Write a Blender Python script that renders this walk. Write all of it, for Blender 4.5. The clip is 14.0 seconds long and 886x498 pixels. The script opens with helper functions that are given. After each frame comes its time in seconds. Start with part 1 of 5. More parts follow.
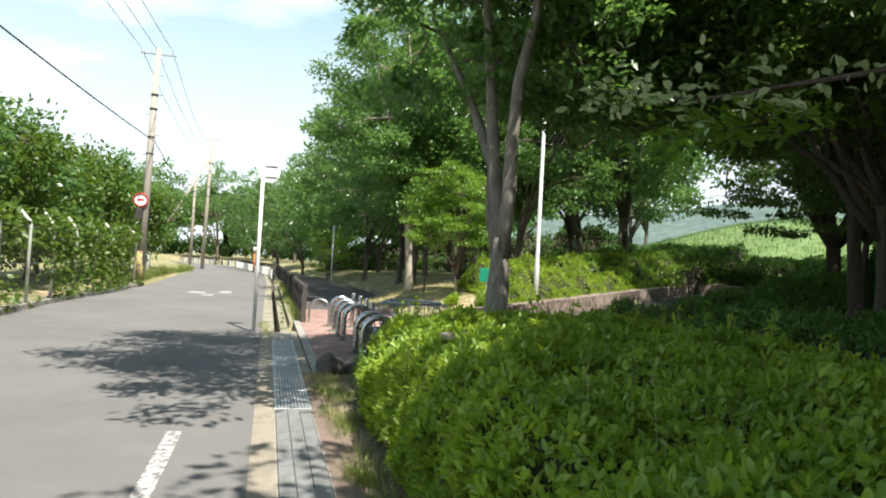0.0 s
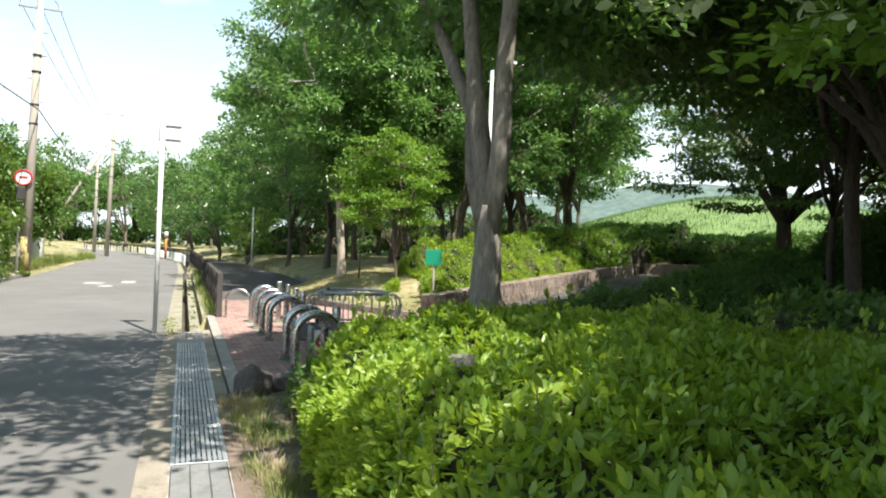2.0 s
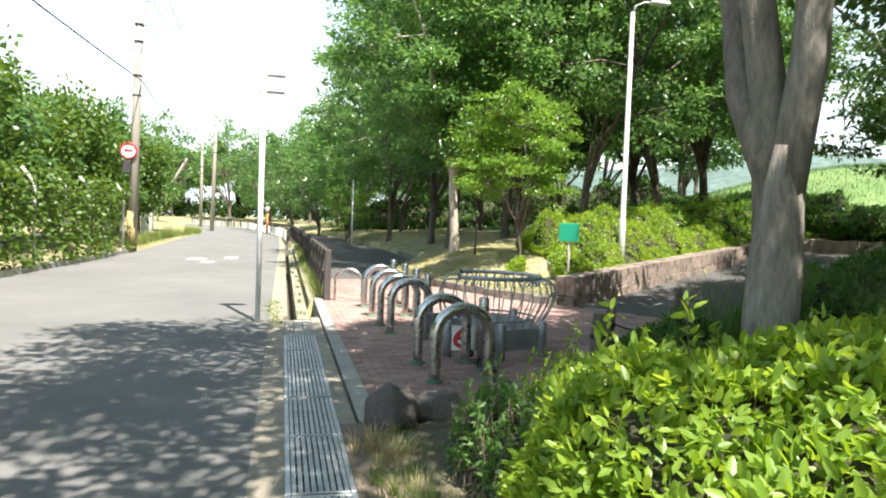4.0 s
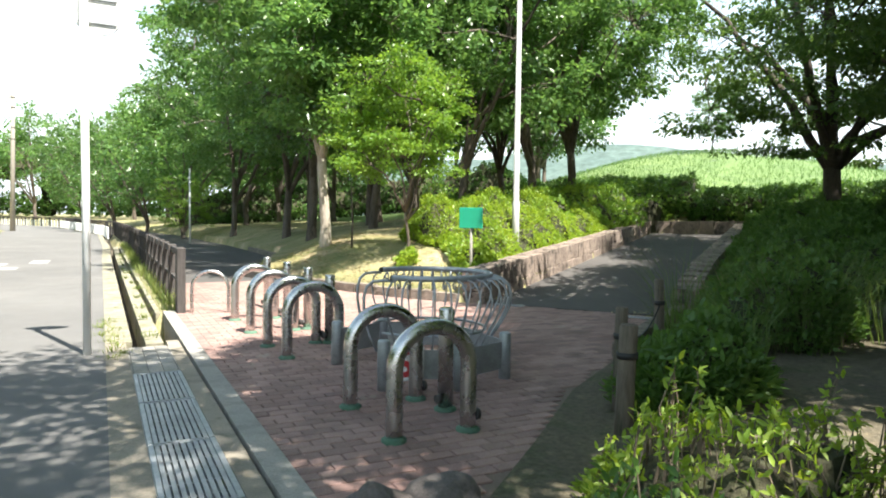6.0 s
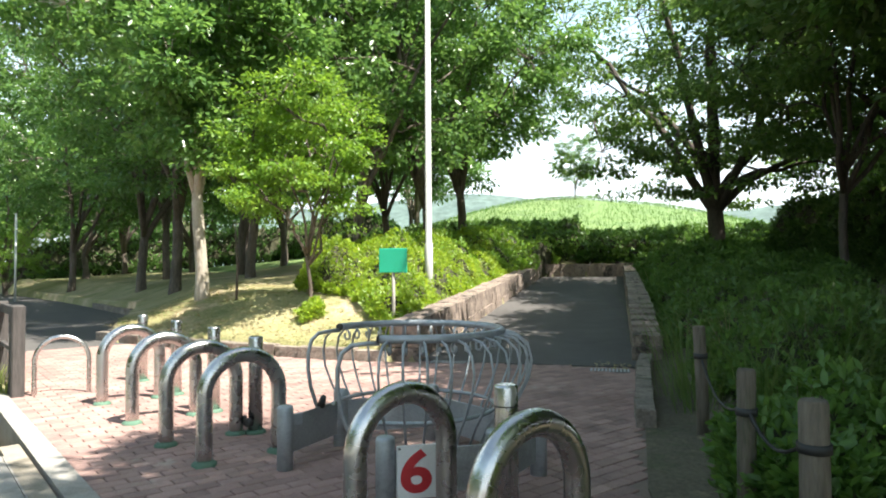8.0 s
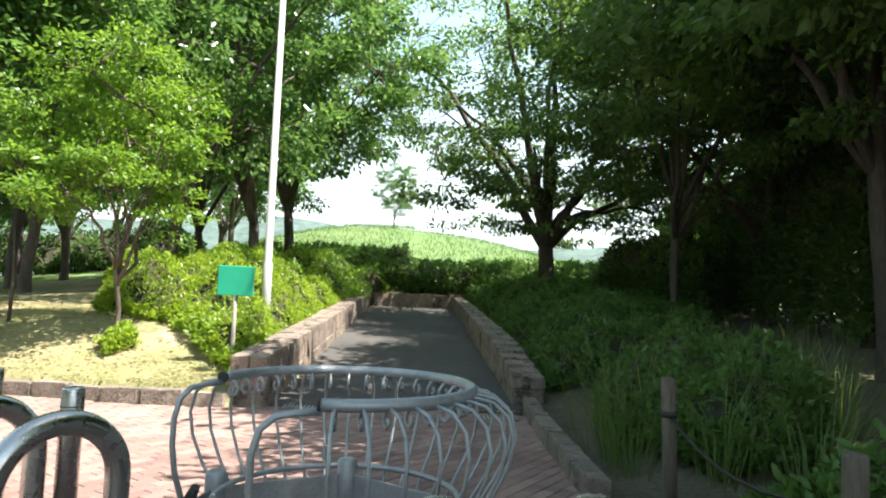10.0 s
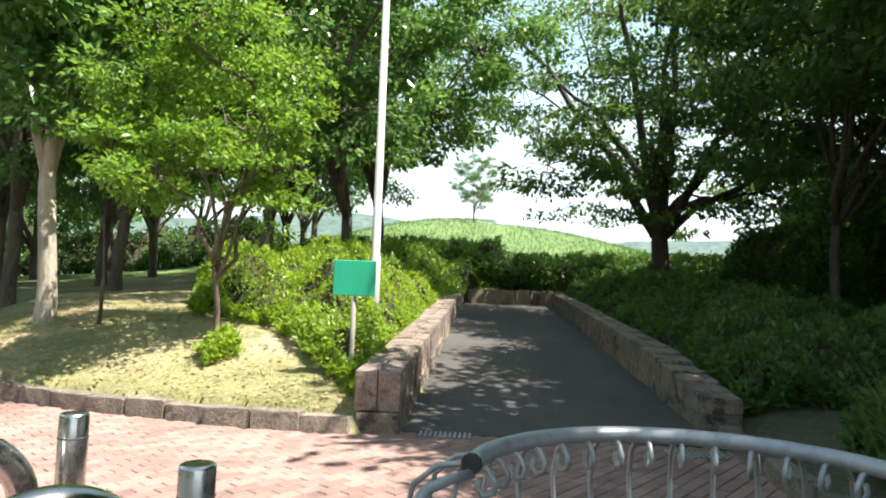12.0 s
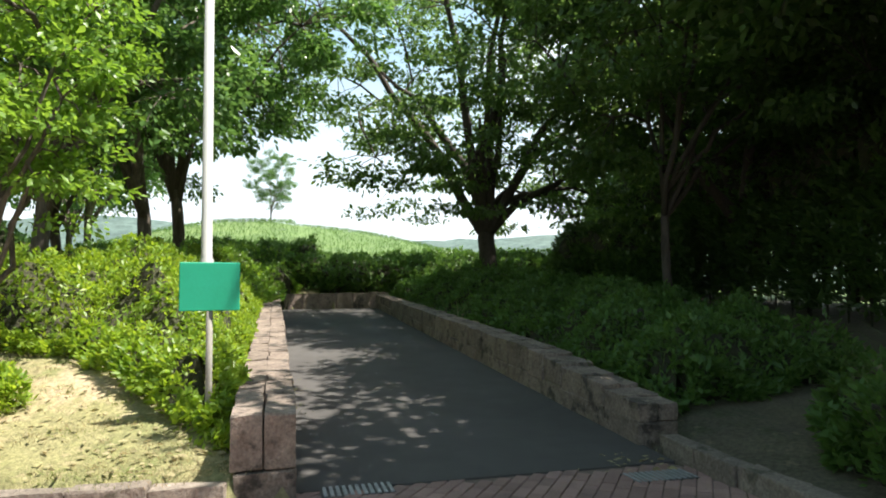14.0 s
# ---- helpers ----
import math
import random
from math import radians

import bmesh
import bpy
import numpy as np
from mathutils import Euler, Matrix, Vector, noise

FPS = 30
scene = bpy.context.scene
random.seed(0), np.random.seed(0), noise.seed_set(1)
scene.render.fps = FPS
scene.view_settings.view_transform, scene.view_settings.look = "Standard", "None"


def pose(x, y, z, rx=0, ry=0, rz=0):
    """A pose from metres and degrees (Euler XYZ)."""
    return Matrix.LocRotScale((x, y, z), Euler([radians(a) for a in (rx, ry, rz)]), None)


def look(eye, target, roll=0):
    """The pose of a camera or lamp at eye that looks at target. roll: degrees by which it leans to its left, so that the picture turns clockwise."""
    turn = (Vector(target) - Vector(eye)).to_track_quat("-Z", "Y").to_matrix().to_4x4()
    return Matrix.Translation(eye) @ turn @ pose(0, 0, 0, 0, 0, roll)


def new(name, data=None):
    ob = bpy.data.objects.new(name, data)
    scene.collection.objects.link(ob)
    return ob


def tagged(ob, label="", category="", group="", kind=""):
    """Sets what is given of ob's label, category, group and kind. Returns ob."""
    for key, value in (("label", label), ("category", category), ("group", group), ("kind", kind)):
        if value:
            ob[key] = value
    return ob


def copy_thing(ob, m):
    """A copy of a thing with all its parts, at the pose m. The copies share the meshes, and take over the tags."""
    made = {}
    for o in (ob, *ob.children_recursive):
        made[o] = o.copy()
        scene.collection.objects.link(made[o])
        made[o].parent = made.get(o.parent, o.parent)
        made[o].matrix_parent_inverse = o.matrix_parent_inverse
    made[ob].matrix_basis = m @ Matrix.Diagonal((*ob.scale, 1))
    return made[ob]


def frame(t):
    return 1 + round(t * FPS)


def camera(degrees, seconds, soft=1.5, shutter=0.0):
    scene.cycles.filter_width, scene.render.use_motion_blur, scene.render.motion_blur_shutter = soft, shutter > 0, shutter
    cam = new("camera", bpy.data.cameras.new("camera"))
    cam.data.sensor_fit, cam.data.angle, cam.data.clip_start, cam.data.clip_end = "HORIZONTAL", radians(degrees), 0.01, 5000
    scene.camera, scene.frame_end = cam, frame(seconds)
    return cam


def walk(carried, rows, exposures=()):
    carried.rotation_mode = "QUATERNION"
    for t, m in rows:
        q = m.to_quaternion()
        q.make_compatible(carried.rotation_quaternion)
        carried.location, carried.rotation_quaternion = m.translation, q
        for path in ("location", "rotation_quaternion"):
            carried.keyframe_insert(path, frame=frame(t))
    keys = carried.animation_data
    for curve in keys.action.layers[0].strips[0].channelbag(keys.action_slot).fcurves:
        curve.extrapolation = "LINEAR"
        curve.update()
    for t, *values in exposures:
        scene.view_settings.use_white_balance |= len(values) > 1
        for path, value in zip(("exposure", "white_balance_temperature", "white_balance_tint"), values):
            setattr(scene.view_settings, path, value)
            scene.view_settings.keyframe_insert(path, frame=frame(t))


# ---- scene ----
cam = camera(67.4, 14.0, soft=1.9)
PATH = [
    (0, (0.45, -0.944, 1.617), (0.956, 0.991, 1.666), 3.2),
    (0.5, (0.487, -0.28, 1.58), (0.879, 1.681, 1.601), 2.5),
    (1, (0.57, 0.258, 1.578), (1.058, 2.198, 1.59), 2.1),
    (1.5, (0.619, 0.815, 1.563), (1.03, 2.773, 1.554), 1.9),
    (2, (0.639, 1.352, 1.556), (1.366, 3.215, 1.565), 2.3),
    (2.5, (0.591, 1.874, 1.493), (1.46, 3.673, 1.566), 1.8),
    (3, (0.602, 2.426, 1.501), (1.265, 4.312, 1.553), 2.0),
    (3.2, (0.597, 2.689, 1.508), (1.047, 4.638, 1.494), 2.1),
    (5.3, (0.412, 5.198, 1.403), (1.156, 7.051, 1.289), 1.2),
    (5.5, (0.384, 5.421, 1.373), (1.236, 7.227, 1.265), 1.0),
    (6, (0.368, 6.002, 1.394), (1.284, 7.778, 1.303), 0.8),
    (6.5, (0.326, 6.494, 1.363), (1.354, 8.209, 1.306), 1.0),
    (7, (0.339, 7.053, 1.321), (1.462, 8.707, 1.322), 0.1),
    (7.5, (0.31, 7.569, 1.309), (1.477, 9.192, 1.343), -0.3),
    (8, (0.394, 8.041, 1.292), (1.666, 9.583, 1.35), -0.3),
    (8.5, (0.372, 8.467, 1.31), (1.748, 9.916, 1.393), 0.6),
    (8.7, (0.398, 8.612, 1.325), (1.867, 9.966, 1.427), 0.8),
    (10.8, (0.974, 10.213, 1.27), (2.642, 11.306, 1.423), 2.3),
    (11, (1.028, 10.376, 1.293), (2.681, 11.491, 1.445), 2.0),
    (11.5, (1.347, 10.794, 1.306), (2.872, 12.078, 1.466), 2.1),
    (12, (1.488, 11.21, 1.311), (3.025, 12.484, 1.438), 2.1),
    (12.5, (1.649, 11.67, 1.299), (3.15, 12.985, 1.436), 1.3),
    (13, (1.767, 12.102, 1.312), (3.212, 13.476, 1.469), 0.2),
    (13.5, (1.905, 12.495, 1.311), (3.658, 13.449, 1.445), -0.3),
    (14, (2.173, 12.821, 1.327), (4.03, 13.551, 1.466), -0.7),
]
walk(cam, [(t, look(eye, target, roll)) for t, eye, target, roll in PATH], [(0.0, 1.02), (1.5, 1.06), (2.2, 1.25), (3.0, 1.5), (5.5, 1.62), (6.5, 1.68), (8.5, 1.68), (11.0, 1.6), (12.5, 1.38), (14.0, 1.22)])

# ---- light ----
SUN_EL, SUN_DIR = radians(60), Vector((0.3, -0.955, 0)).normalized()
world = bpy.data.worlds.new("sky")
scene.world = world
world.use_nodes = True
wn = world.node_tree
sky = wn.nodes.new("ShaderNodeTexSky")
sky.sky_type, sky.sun_disc = "NISHITA", False
sky.sun_elevation, sky.sun_rotation = SUN_EL, math.atan2(SUN_DIR.x, SUN_DIR.y)
sky.air_density, sky.dust_density, sky.ozone_density = 1.0, 1.6, 1.0
# soft white summer clouds over the sky
tc = wn.nodes.new("ShaderNodeTexCoord")
sep = wn.nodes.new("ShaderNodeSeparateXYZ")
wn.links.new(tc.outputs["Generated"], sep.inputs[0])
zmax = wn.nodes.new("ShaderNodeMath")
zmax.operation, zmax.inputs[1].default_value = "MAXIMUM", 0.0
wn.links.new(sep.outputs["Z"], zmax.inputs[0])
zadd = wn.nodes.new("ShaderNodeMath")
zadd.operation, zadd.inputs[1].default_value = "ADD", 0.12
wn.links.new(zmax.outputs[0], zadd.inputs[0])
dv = wn.nodes.new("ShaderNodeVectorMath")
dv.operation = "DIVIDE"
comb = wn.nodes.new("ShaderNodeCombineXYZ")
for k in range(3):
    wn.links.new(zadd.outputs[0], comb.inputs[k])
wn.links.new(tc.outputs["Generated"], dv.inputs[0])
wn.links.new(comb.outputs[0], dv.inputs[1])
cn = wn.nodes.new("ShaderNodeTexNoise")
cn.inputs["Scale"].default_value, cn.inputs["Detail"].default_value, cn.inputs["Roughness"].default_value = 0.9, 6.0, 0.55
wn.links.new(dv.outputs[0], cn.inputs["Vector"])
cr = wn.nodes.new("ShaderNodeMapRange")
cr.inputs["From Min"].default_value, cr.inputs["From Max"].default_value = 0.52, 0.66
wn.links.new(cn.outputs["Fac"], cr.inputs["Value"])
low = wn.nodes.new("ShaderNodeMapRange")
low.inputs["From Min"].default_value, low.inputs["From Max"].default_value = 0.36, 0.1
wn.links.new(sep.outputs["Z"], low.inputs["Value"])
cm = wn.nodes.new("ShaderNodeMath")
cm.operation = "MAXIMUM"
wn.links.new(cr.outputs[0], cm.inputs[0])
wn.links.new(low.outputs[0], cm.inputs[1])
cf = wn.nodes.new("ShaderNodeMath")
cf.operation, cf.inputs[1].default_value, cf.inputs[2].default_value = "MULTIPLY_ADD", 0.75, 0.22
wn.links.new(cm.outputs[0], cf.inputs[0])
# a thin bright summer haze over the clear sky
haze = wn.nodes.new("ShaderNodeMix")
haze.data_type = "RGBA"
haze.inputs["Factor"].default_value = 0.72
wn.links.new(sky.outputs[0], haze.inputs[6])
haze.inputs[7].default_value = (4.7, 8.6, 11.2, 1)
mixc = wn.nodes.new("ShaderNodeMix")
mixc.data_type = "RGBA"
wn.links.new(cf.outputs[0], mixc.inputs["Factor"])
wn.links.new(haze.outputs[2], mixc.inputs[6])
mixc.inputs[7].default_value = (12.0, 13.2, 13.8, 1)
bg = wn.nodes["Background"]
bg.inputs["Strength"].default_value = 0.05
# the haze thins out towards the zenith
hz = wn.nodes.new("ShaderNodeMapRange")
hz.inputs["From Min"].default_value, hz.inputs["From Max"].default_value = 0.42, 0.72
hz.inputs["To Min"].default_value, hz.inputs["To Max"].default_value = 1.0, 0.3
wn.links.new(sep.outputs["Z"], hz.inputs["Value"])
clear = wn.nodes.new("ShaderNodeMix")
clear.data_type = "RGBA"
wn.links.new(hz.outputs[0], clear.inputs["Factor"])
wn.links.new(sky.outputs[0], clear.inputs[6])
wn.links.new(mixc.outputs[2], clear.inputs[7])
wn.links.new(clear.outputs[2], bg.inputs[0])
sun_data = bpy.data.lights.new("sun", "SUN")
sun_data.energy, sun_data.angle, sun_data.color = 5.0, radians(0.53), (1.0, 0.95, 0.86)
sun_ob = new("sun", sun_data)
sun_ob.matrix_world = look(SUN_DIR * 50 + Vector((0, 0, 50 * math.tan(SUN_EL))), (0, 0, 0))


# ---- materials ----
def ramp_mix(nt, fac, a, b):
    m = nt.nodes.new("ShaderNodeMix")
    m.data_type = "RGBA"
    nt.links.new(fac, m.inputs["Factor"])
    for i, c in ((6, a), (7, b)):
        if isinstance(c, tuple):
            m.inputs[i].default_value = (*c, 1)
        else:
            nt.links.new(c, m.inputs[i])
    return m.outputs[2]


def noise_fac(nt, vec, scale, lo, hi, detail=5.0, rough=0.6):
    n = nt.nodes.new("ShaderNodeTexNoise")
    n.inputs["Scale"].default_value, n.inputs["Detail"].default_value, n.inputs["Roughness"].default_value = scale, detail, rough
    nt.links.new(vec, n.inputs["Vector"])
    r = nt.nodes.new("ShaderNodeMapRange")
    r.inputs["From Min"].default_value, r.inputs["From Max"].default_value = lo, hi
    nt.links.new(n.outputs["Fac"], r.inputs["Value"])
    return r.outputs[0]


def surface(name, a, b, big=0.6, c=None, fine=40.0, fine_amount=0.35, rough=0.85, metal=0.0, bump=0.3, bump_scale=None, vary=0.0,
            spots=None, spot_scale=3.0, spot_at=0.62, stretch=(1, 1, 1), world_space=True):
    """A worn surface: two colours in large patches, fine grain, optional spots of a third colour, relief, and piece-to-piece variation."""
    m = bpy.data.materials.new(name)
    m.use_nodes = True
    nt = m.node_tree
    bs = nt.nodes["Principled BSDF"]
    if world_space:
        g = nt.nodes.new("ShaderNodeNewGeometry")
        vec0 = g.outputs["Position"]
    else:
        g = nt.nodes.new("ShaderNodeTexCoord")
        vec0 = g.outputs["Object"]
    mp = nt.nodes.new("ShaderNodeMapping")
    mp.inputs["Scale"].default_value = stretch
    nt.links.new(vec0, mp.inputs["Vector"])
    vec = mp.outputs[0]
    col = ramp_mix(nt, noise_fac(nt, vec, big, 0.35, 0.65), a, b)
    if c is not None:
        col = ramp_mix(nt, noise_fac(nt, vec, big * 3.7, 0.5, 0.7), col, c)
    if spots is not None:
        col = ramp_mix(nt, noise_fac(nt, vec, spot_scale, spot_at, spot_at + 0.08, 8.0, 0.7), col, spots)
    grain = noise_fac(nt, vec, fine, 0.25, 0.75, 3.0, 0.7)
    hs = nt.nodes.new("ShaderNodeHueSaturation")
    val = nt.nodes.new("ShaderNodeMapRange")
    val.inputs["To Min"].default_value, val.inputs["To Max"].default_value = 1 - fine_amount, 1 + fine_amount
    nt.links.new(grain, val.inputs["Value"])
    out = val.outputs[0]
    if vary:
        oi = nt.nodes.new("ShaderNodeObjectInfo")
        vr = nt.nodes.new("ShaderNodeMapRange")
        vr.inputs["To Min"].default_value, vr.inputs["To Max"].default_value = 1 - vary, 1 + vary
        nt.links.new(oi.outputs["Random"], vr.inputs["Value"])
        g2 = nt.nodes.new("ShaderNodeNewGeometry")
        vi = nt.nodes.new("ShaderNodeMapRange")
        vi.inputs["To Min"].default_value, vi.inputs["To Max"].default_value = 1 - vary, 1 + vary
        nt.links.new(g2.outputs["Random Per Island"], vi.inputs["Value"])
        for o in (vr.outputs[0], vi.outputs[0]):
            mu = nt.nodes.new("ShaderNodeMath")
            mu.operation = "MULTIPLY"
            nt.links.new(out, mu.inputs[0])
            nt.links.new(o, mu.inputs[1])
            out = mu.outputs[0]
    nt.links.new(out, hs.inputs["Value"])
    nt.links.new(col, hs.inputs["Color"])
    nt.links.new(hs.outputs[0], bs.inputs["Base Color"])
    bs.inputs["Roughness"].default_value, bs.inputs["Metallic"].default_value = rough, metal
    rr = nt.nodes.new("ShaderNodeMapRange")
    rr.inputs["To Min"].default_value, rr.inputs["To Max"].default_value = max(0.05, rough - 0.12), min(1, rough + 0.12)
    nt.links.new(noise_fac(nt, vec, big * 6, 0.3, 0.7), rr.inputs["Value"])
    nt.links.new(rr.outputs[0], bs.inputs["Roughness"])
    if bump:
        bp = nt.nodes.new("ShaderNodeBump")
        bp.inputs["Strength"].default_value, bp.inputs["Distance"].default_value = bump, 0.02
        nt.links.new(noise_fac(nt, vec, bump_scale or fine * 0.6, 0.2, 0.8, 6.0, 0.65), bp.inputs["Height"])
        nt.links.new(bp.outputs[0], bs.inputs["Normal"])
    return m


def leafage(name, a, b, c, through_amount=0.4, rough=0.45, patch=0.8):
    """Leaves that let light through, varied leaf by leaf and in patches."""
    m = bpy.data.materials.new(name)
    m.use_nodes = True
    nt = m.node_tree
    bs = nt.nodes["Principled BSDF"]
    g = nt.nodes.new("ShaderNodeNewGeometry")
    r = nt.nodes.new("ShaderNodeMapRange")
    r.inputs["From Min"].default_value, r.inputs["From Max"].default_value = 0.0, 1.0
    nt.links.new(g.outputs["Random Per Island"], r.inputs["Value"])
    col = ramp_mix(nt, r.outputs[0], a, b)
    col = ramp_mix(nt, noise_fac(nt, g.outputs["Position"], patch, 0.45, 0.7), col, c)
    nt.links.new(col, bs.inputs["Base Color"])
    bs.inputs["Roughness"].default_value = rough
    tr = nt.nodes.new("ShaderNodeBsdfTranslucent")
    hs = nt.nodes.new("ShaderNodeHueSaturation")
    hs.inputs["Hue"].default_value, hs.inputs["Value"].default_value, hs.inputs["Saturation"].default_value = 0.48, 1.7, 1.1
    nt.links.new(col, hs.inputs["Color"])
    nt.links.new(hs.outputs[0], tr.inputs["Color"])
    mx = nt.nodes.new("ShaderNodeMixShader")
    mx.inputs[0].default_value = through_amount
    nt.links.new(bs.outputs[0], mx.inputs[1])
    nt.links.new(tr.outputs[0], mx.inputs[2])
    nt.links.new(mx.outputs[0], nt.nodes["Material Output"].inputs["Surface"])
    return m


ASPHALT = surface("asphalt", (0.135, 0.132, 0.128), (0.175, 0.17, 0.163), 0.35, (0.15, 0.145, 0.138), 160, 0.22, 0.9, bump=0.35, bump_scale=120)
PATHTOP = surface("path_asphalt", (0.075, 0.07, 0.066), (0.105, 0.098, 0.092), 0.5, (0.088, 0.082, 0.077), 150, 0.28, 0.95, bump=0.45, bump_scale=110)
CONCRETE = surface("concrete", (0.27, 0.255, 0.23), (0.36, 0.34, 0.305), 0.9, (0.21, 0.2, 0.175), 70, 0.2, 0.9, bump=0.3, spots=(0.2, 0.19, 0.15), spot_scale=2.3, spot_at=0.6)
SANDCONC = surface("sandy_concrete", (0.31, 0.27, 0.215), (0.25, 0.22, 0.175), 1.2, (0.21, 0.185, 0.15), 70, 0.25, 0.95, bump=0.35, spots=(0.17, 0.15, 0.11), spot_scale=2.0, spot_at=0.56)
SLAB = surface("slab_concrete", (0.165, 0.168, 0.168), (0.215, 0.216, 0.212), 1.4, (0.13, 0.13, 0.128), 70, 0.22, 0.85, bump=0.3, spots=(0.10, 0.098, 0.09), spot_scale=3.0, spot_at=0.6)
POLEPAINT = surface("pole_paint", (0.52, 0.52, 0.51), (0.44, 0.44, 0.43), 1.2, None, 50, 0.08, 0.4, bump=0.05, stretch=(1, 1, 0.2))
OLDCONC = surface("mossy_concrete", (0.33, 0.30, 0.24), (0.24, 0.22, 0.16), 1.4, (0.17, 0.17, 0.09), 60, 0.3, 0.95, bump=0.5, spots=(0.10, 0.12, 0.05), spot_scale=3.0, spot_at=0.56)
BRICK = surface("paving_brick", (0.235, 0.145, 0.125), (0.31, 0.205, 0.175), 0.7, (0.19, 0.125, 0.112), 90, 0.25, 0.9, bump=0.35, vary=0.2, spots=(0.31, 0.25, 0.205), spot_scale=1.6, spot_at=0.6)
SAND = surface("joint_sand", (0.205, 0.15, 0.12), (0.165, 0.125, 0.1), 1.5, None, 120, 0.3, 1.0, bump=0.4)
STONE = surface("wall_stone", (0.205, 0.16, 0.13), (0.275, 0.22, 0.18), 2.4, (0.14, 0.105, 0.088), 38, 0.42, 0.95, bump=1.0, bump_scale=18, vary=0.14, spots=(0.075, 0.062, 0.052), spot_scale=3.2, spot_at=0.54)
KERBST = surface("kerb_stone", (0.23, 0.19, 0.155), (0.17, 0.14, 0.115), 1.8, (0.30, 0.255, 0.21), 40, 0.4, 0.95, bump=1.0, bump_scale=20, vary=0.15, spots=(0.10, 0.09, 0.065), spot_scale=3.2, spot_at=0.55)
BOULDER = surface("dark_boulder", (0.10, 0.085, 0.08), (0.14, 0.12, 0.11), 2.0, None, 45, 0.3, 0.85, bump=0.7, bump_scale=20)
STEEL = surface("brushed_steel", (0.50, 0.49, 0.48), (0.58, 0.57, 0.56), 1.5, None, 90, 0.08, 0.27, metal=1.0, bump=0.04, spots=(0.36, 0.32, 0.28), spot_scale=5, spot_at=0.66)
GALV = surface("galvanised_steel", (0.35, 0.37, 0.39), (0.43, 0.45, 0.47), 5.0, (0.30, 0.32, 0.34), 60, 0.12, 0.5, metal=0.55, bump=0.08)
GRATE = surface("grate_steel", (0.33, 0.345, 0.355), (0.42, 0.43, 0.44), 1.2, (0.27, 0.27, 0.27), 80, 0.2, 0.55, metal=0.6, bump=0.1)
DARKWELL = surface("ditch_bed", (0.06, 0.052, 0.04), (0.09, 0.075, 0.055), 1.5, None, 40, 0.3, 1.0, bump=0.5)
WHITEPAINT = surface("white_paint", (0.78, 0.78, 0.77), (0.70, 0.70, 0.68), 1.2, None, 50, 0.06, 0.45, bump=0.05)
LINEPAINT = surface("road_paint", (0.50, 0.49, 0.475), (0.40, 0.395, 0.385), 4.0, None, 80, 0.2, 0.85, bump=0.3, spots=(0.17, 0.165, 0.16), spot_scale=16, spot_at=0.47)
POLECONC = surface("pole_concrete", (0.40, 0.36, 0.31), (0.33, 0.295, 0.25), 0.8, None, 40, 0.12, 0.9, bump=0.15, stretch=(1, 1, 0.15))
GREENSIGN = surface("green_paint", (0.012, 0.33, 0.185), (0.015, 0.37, 0.215), 3.0, None, 60, 0.06, 0.5, bump=0.04)
REDPAINT = surface("red_paint", (0.55, 0.03, 0.04), (0.48, 0.025, 0.03), 4.0, None, 60, 0.08, 0.5, bump=0.03)
YELLOW = surface("faded_yellow", (0.42, 0.34, 0.12), (0.34, 0.28, 0.12), 6.0, None, 60, 0.15, 0.7, bump=0.05, spots=(0.06, 0.055, 0.05), spot_scale=5, spot_at=0.5)
ORANGE = surface("orange_paint", (0.60, 0.22, 0.05), (0.52, 0.18, 0.04), 3.0, None, 60, 0.1, 0.6, bump=0.05)
DARKMETAL = surface("dark_metal", (0.035, 0.033, 0.032), (0.055, 0.05, 0.047), 2.0, None, 60, 0.15, 0.6, bump=0.08)
PLASTICBLACK = surface("black_rubber", (0.02, 0.02, 0.02), (0.03, 0.03, 0.03), 3.0, None, 60, 0.1, 0.6, bump=0.05)
FENCEWOOD = surface("dark_fence_wood", (0.05, 0.045, 0.042), (0.08, 0.07, 0.065), 1.5, None, 35, 0.3, 0.9, bump=0.5, stretch=(1, 1, 0.15), vary=0.15)
STAKEWOOD = surface("weathered_stake_wood", (0.10, 0.082, 0.062), (0.15, 0.125, 0.098), 2.0, None, 40, 0.4, 0.95, bump=0.8, stretch=(1, 1, 0.12), vary=0.12, spots=(0.07, 0.075, 0.045), spot_scale=6, spot_at=0.55)
GREENVERDIGRIS = surface("verdigris_collar", (0.07, 0.15, 0.10), (0.10, 0.17, 0.12), 8.0, None, 60, 0.2, 0.8, bump=0.2)
BARK = surface("bark", (0.10, 0.08, 0.064), (0.16, 0.13, 0.106), 1.6, (0.075, 0.058, 0.046), 26, 0.4, 0.95, bump=1.0, bump_scale=14, stretch=(1, 1, 0.22))
PALEBARK = surface("pale_bark", (0.46, 0.41, 0.34), (0.36, 0.31, 0.25), 2.2, (0.26, 0.22, 0.17), 26, 0.3, 0.95, bump=0.8, bump_scale=16, stretch=(1, 1, 0.3))
GREYBARK = surface("grey_bark", (0.17, 0.148, 0.125), (0.24, 0.215, 0.185), 2.0, (0.12, 0.105, 0.09), 26, 0.4, 0.95, bump=1.0, bump_scale=14, stretch=(1, 1, 0.3), spots=(0.30, 0.275, 0.24), spot_scale=4.0, spot_at=0.6)
DARKBARK = surface("dark_bark", (0.06, 0.048, 0.04), (0.10, 0.08, 0.066), 1.6, None, 26, 0.4, 0.95, bump=0.9, bump_scale=14, stretch=(1, 1, 0.22))
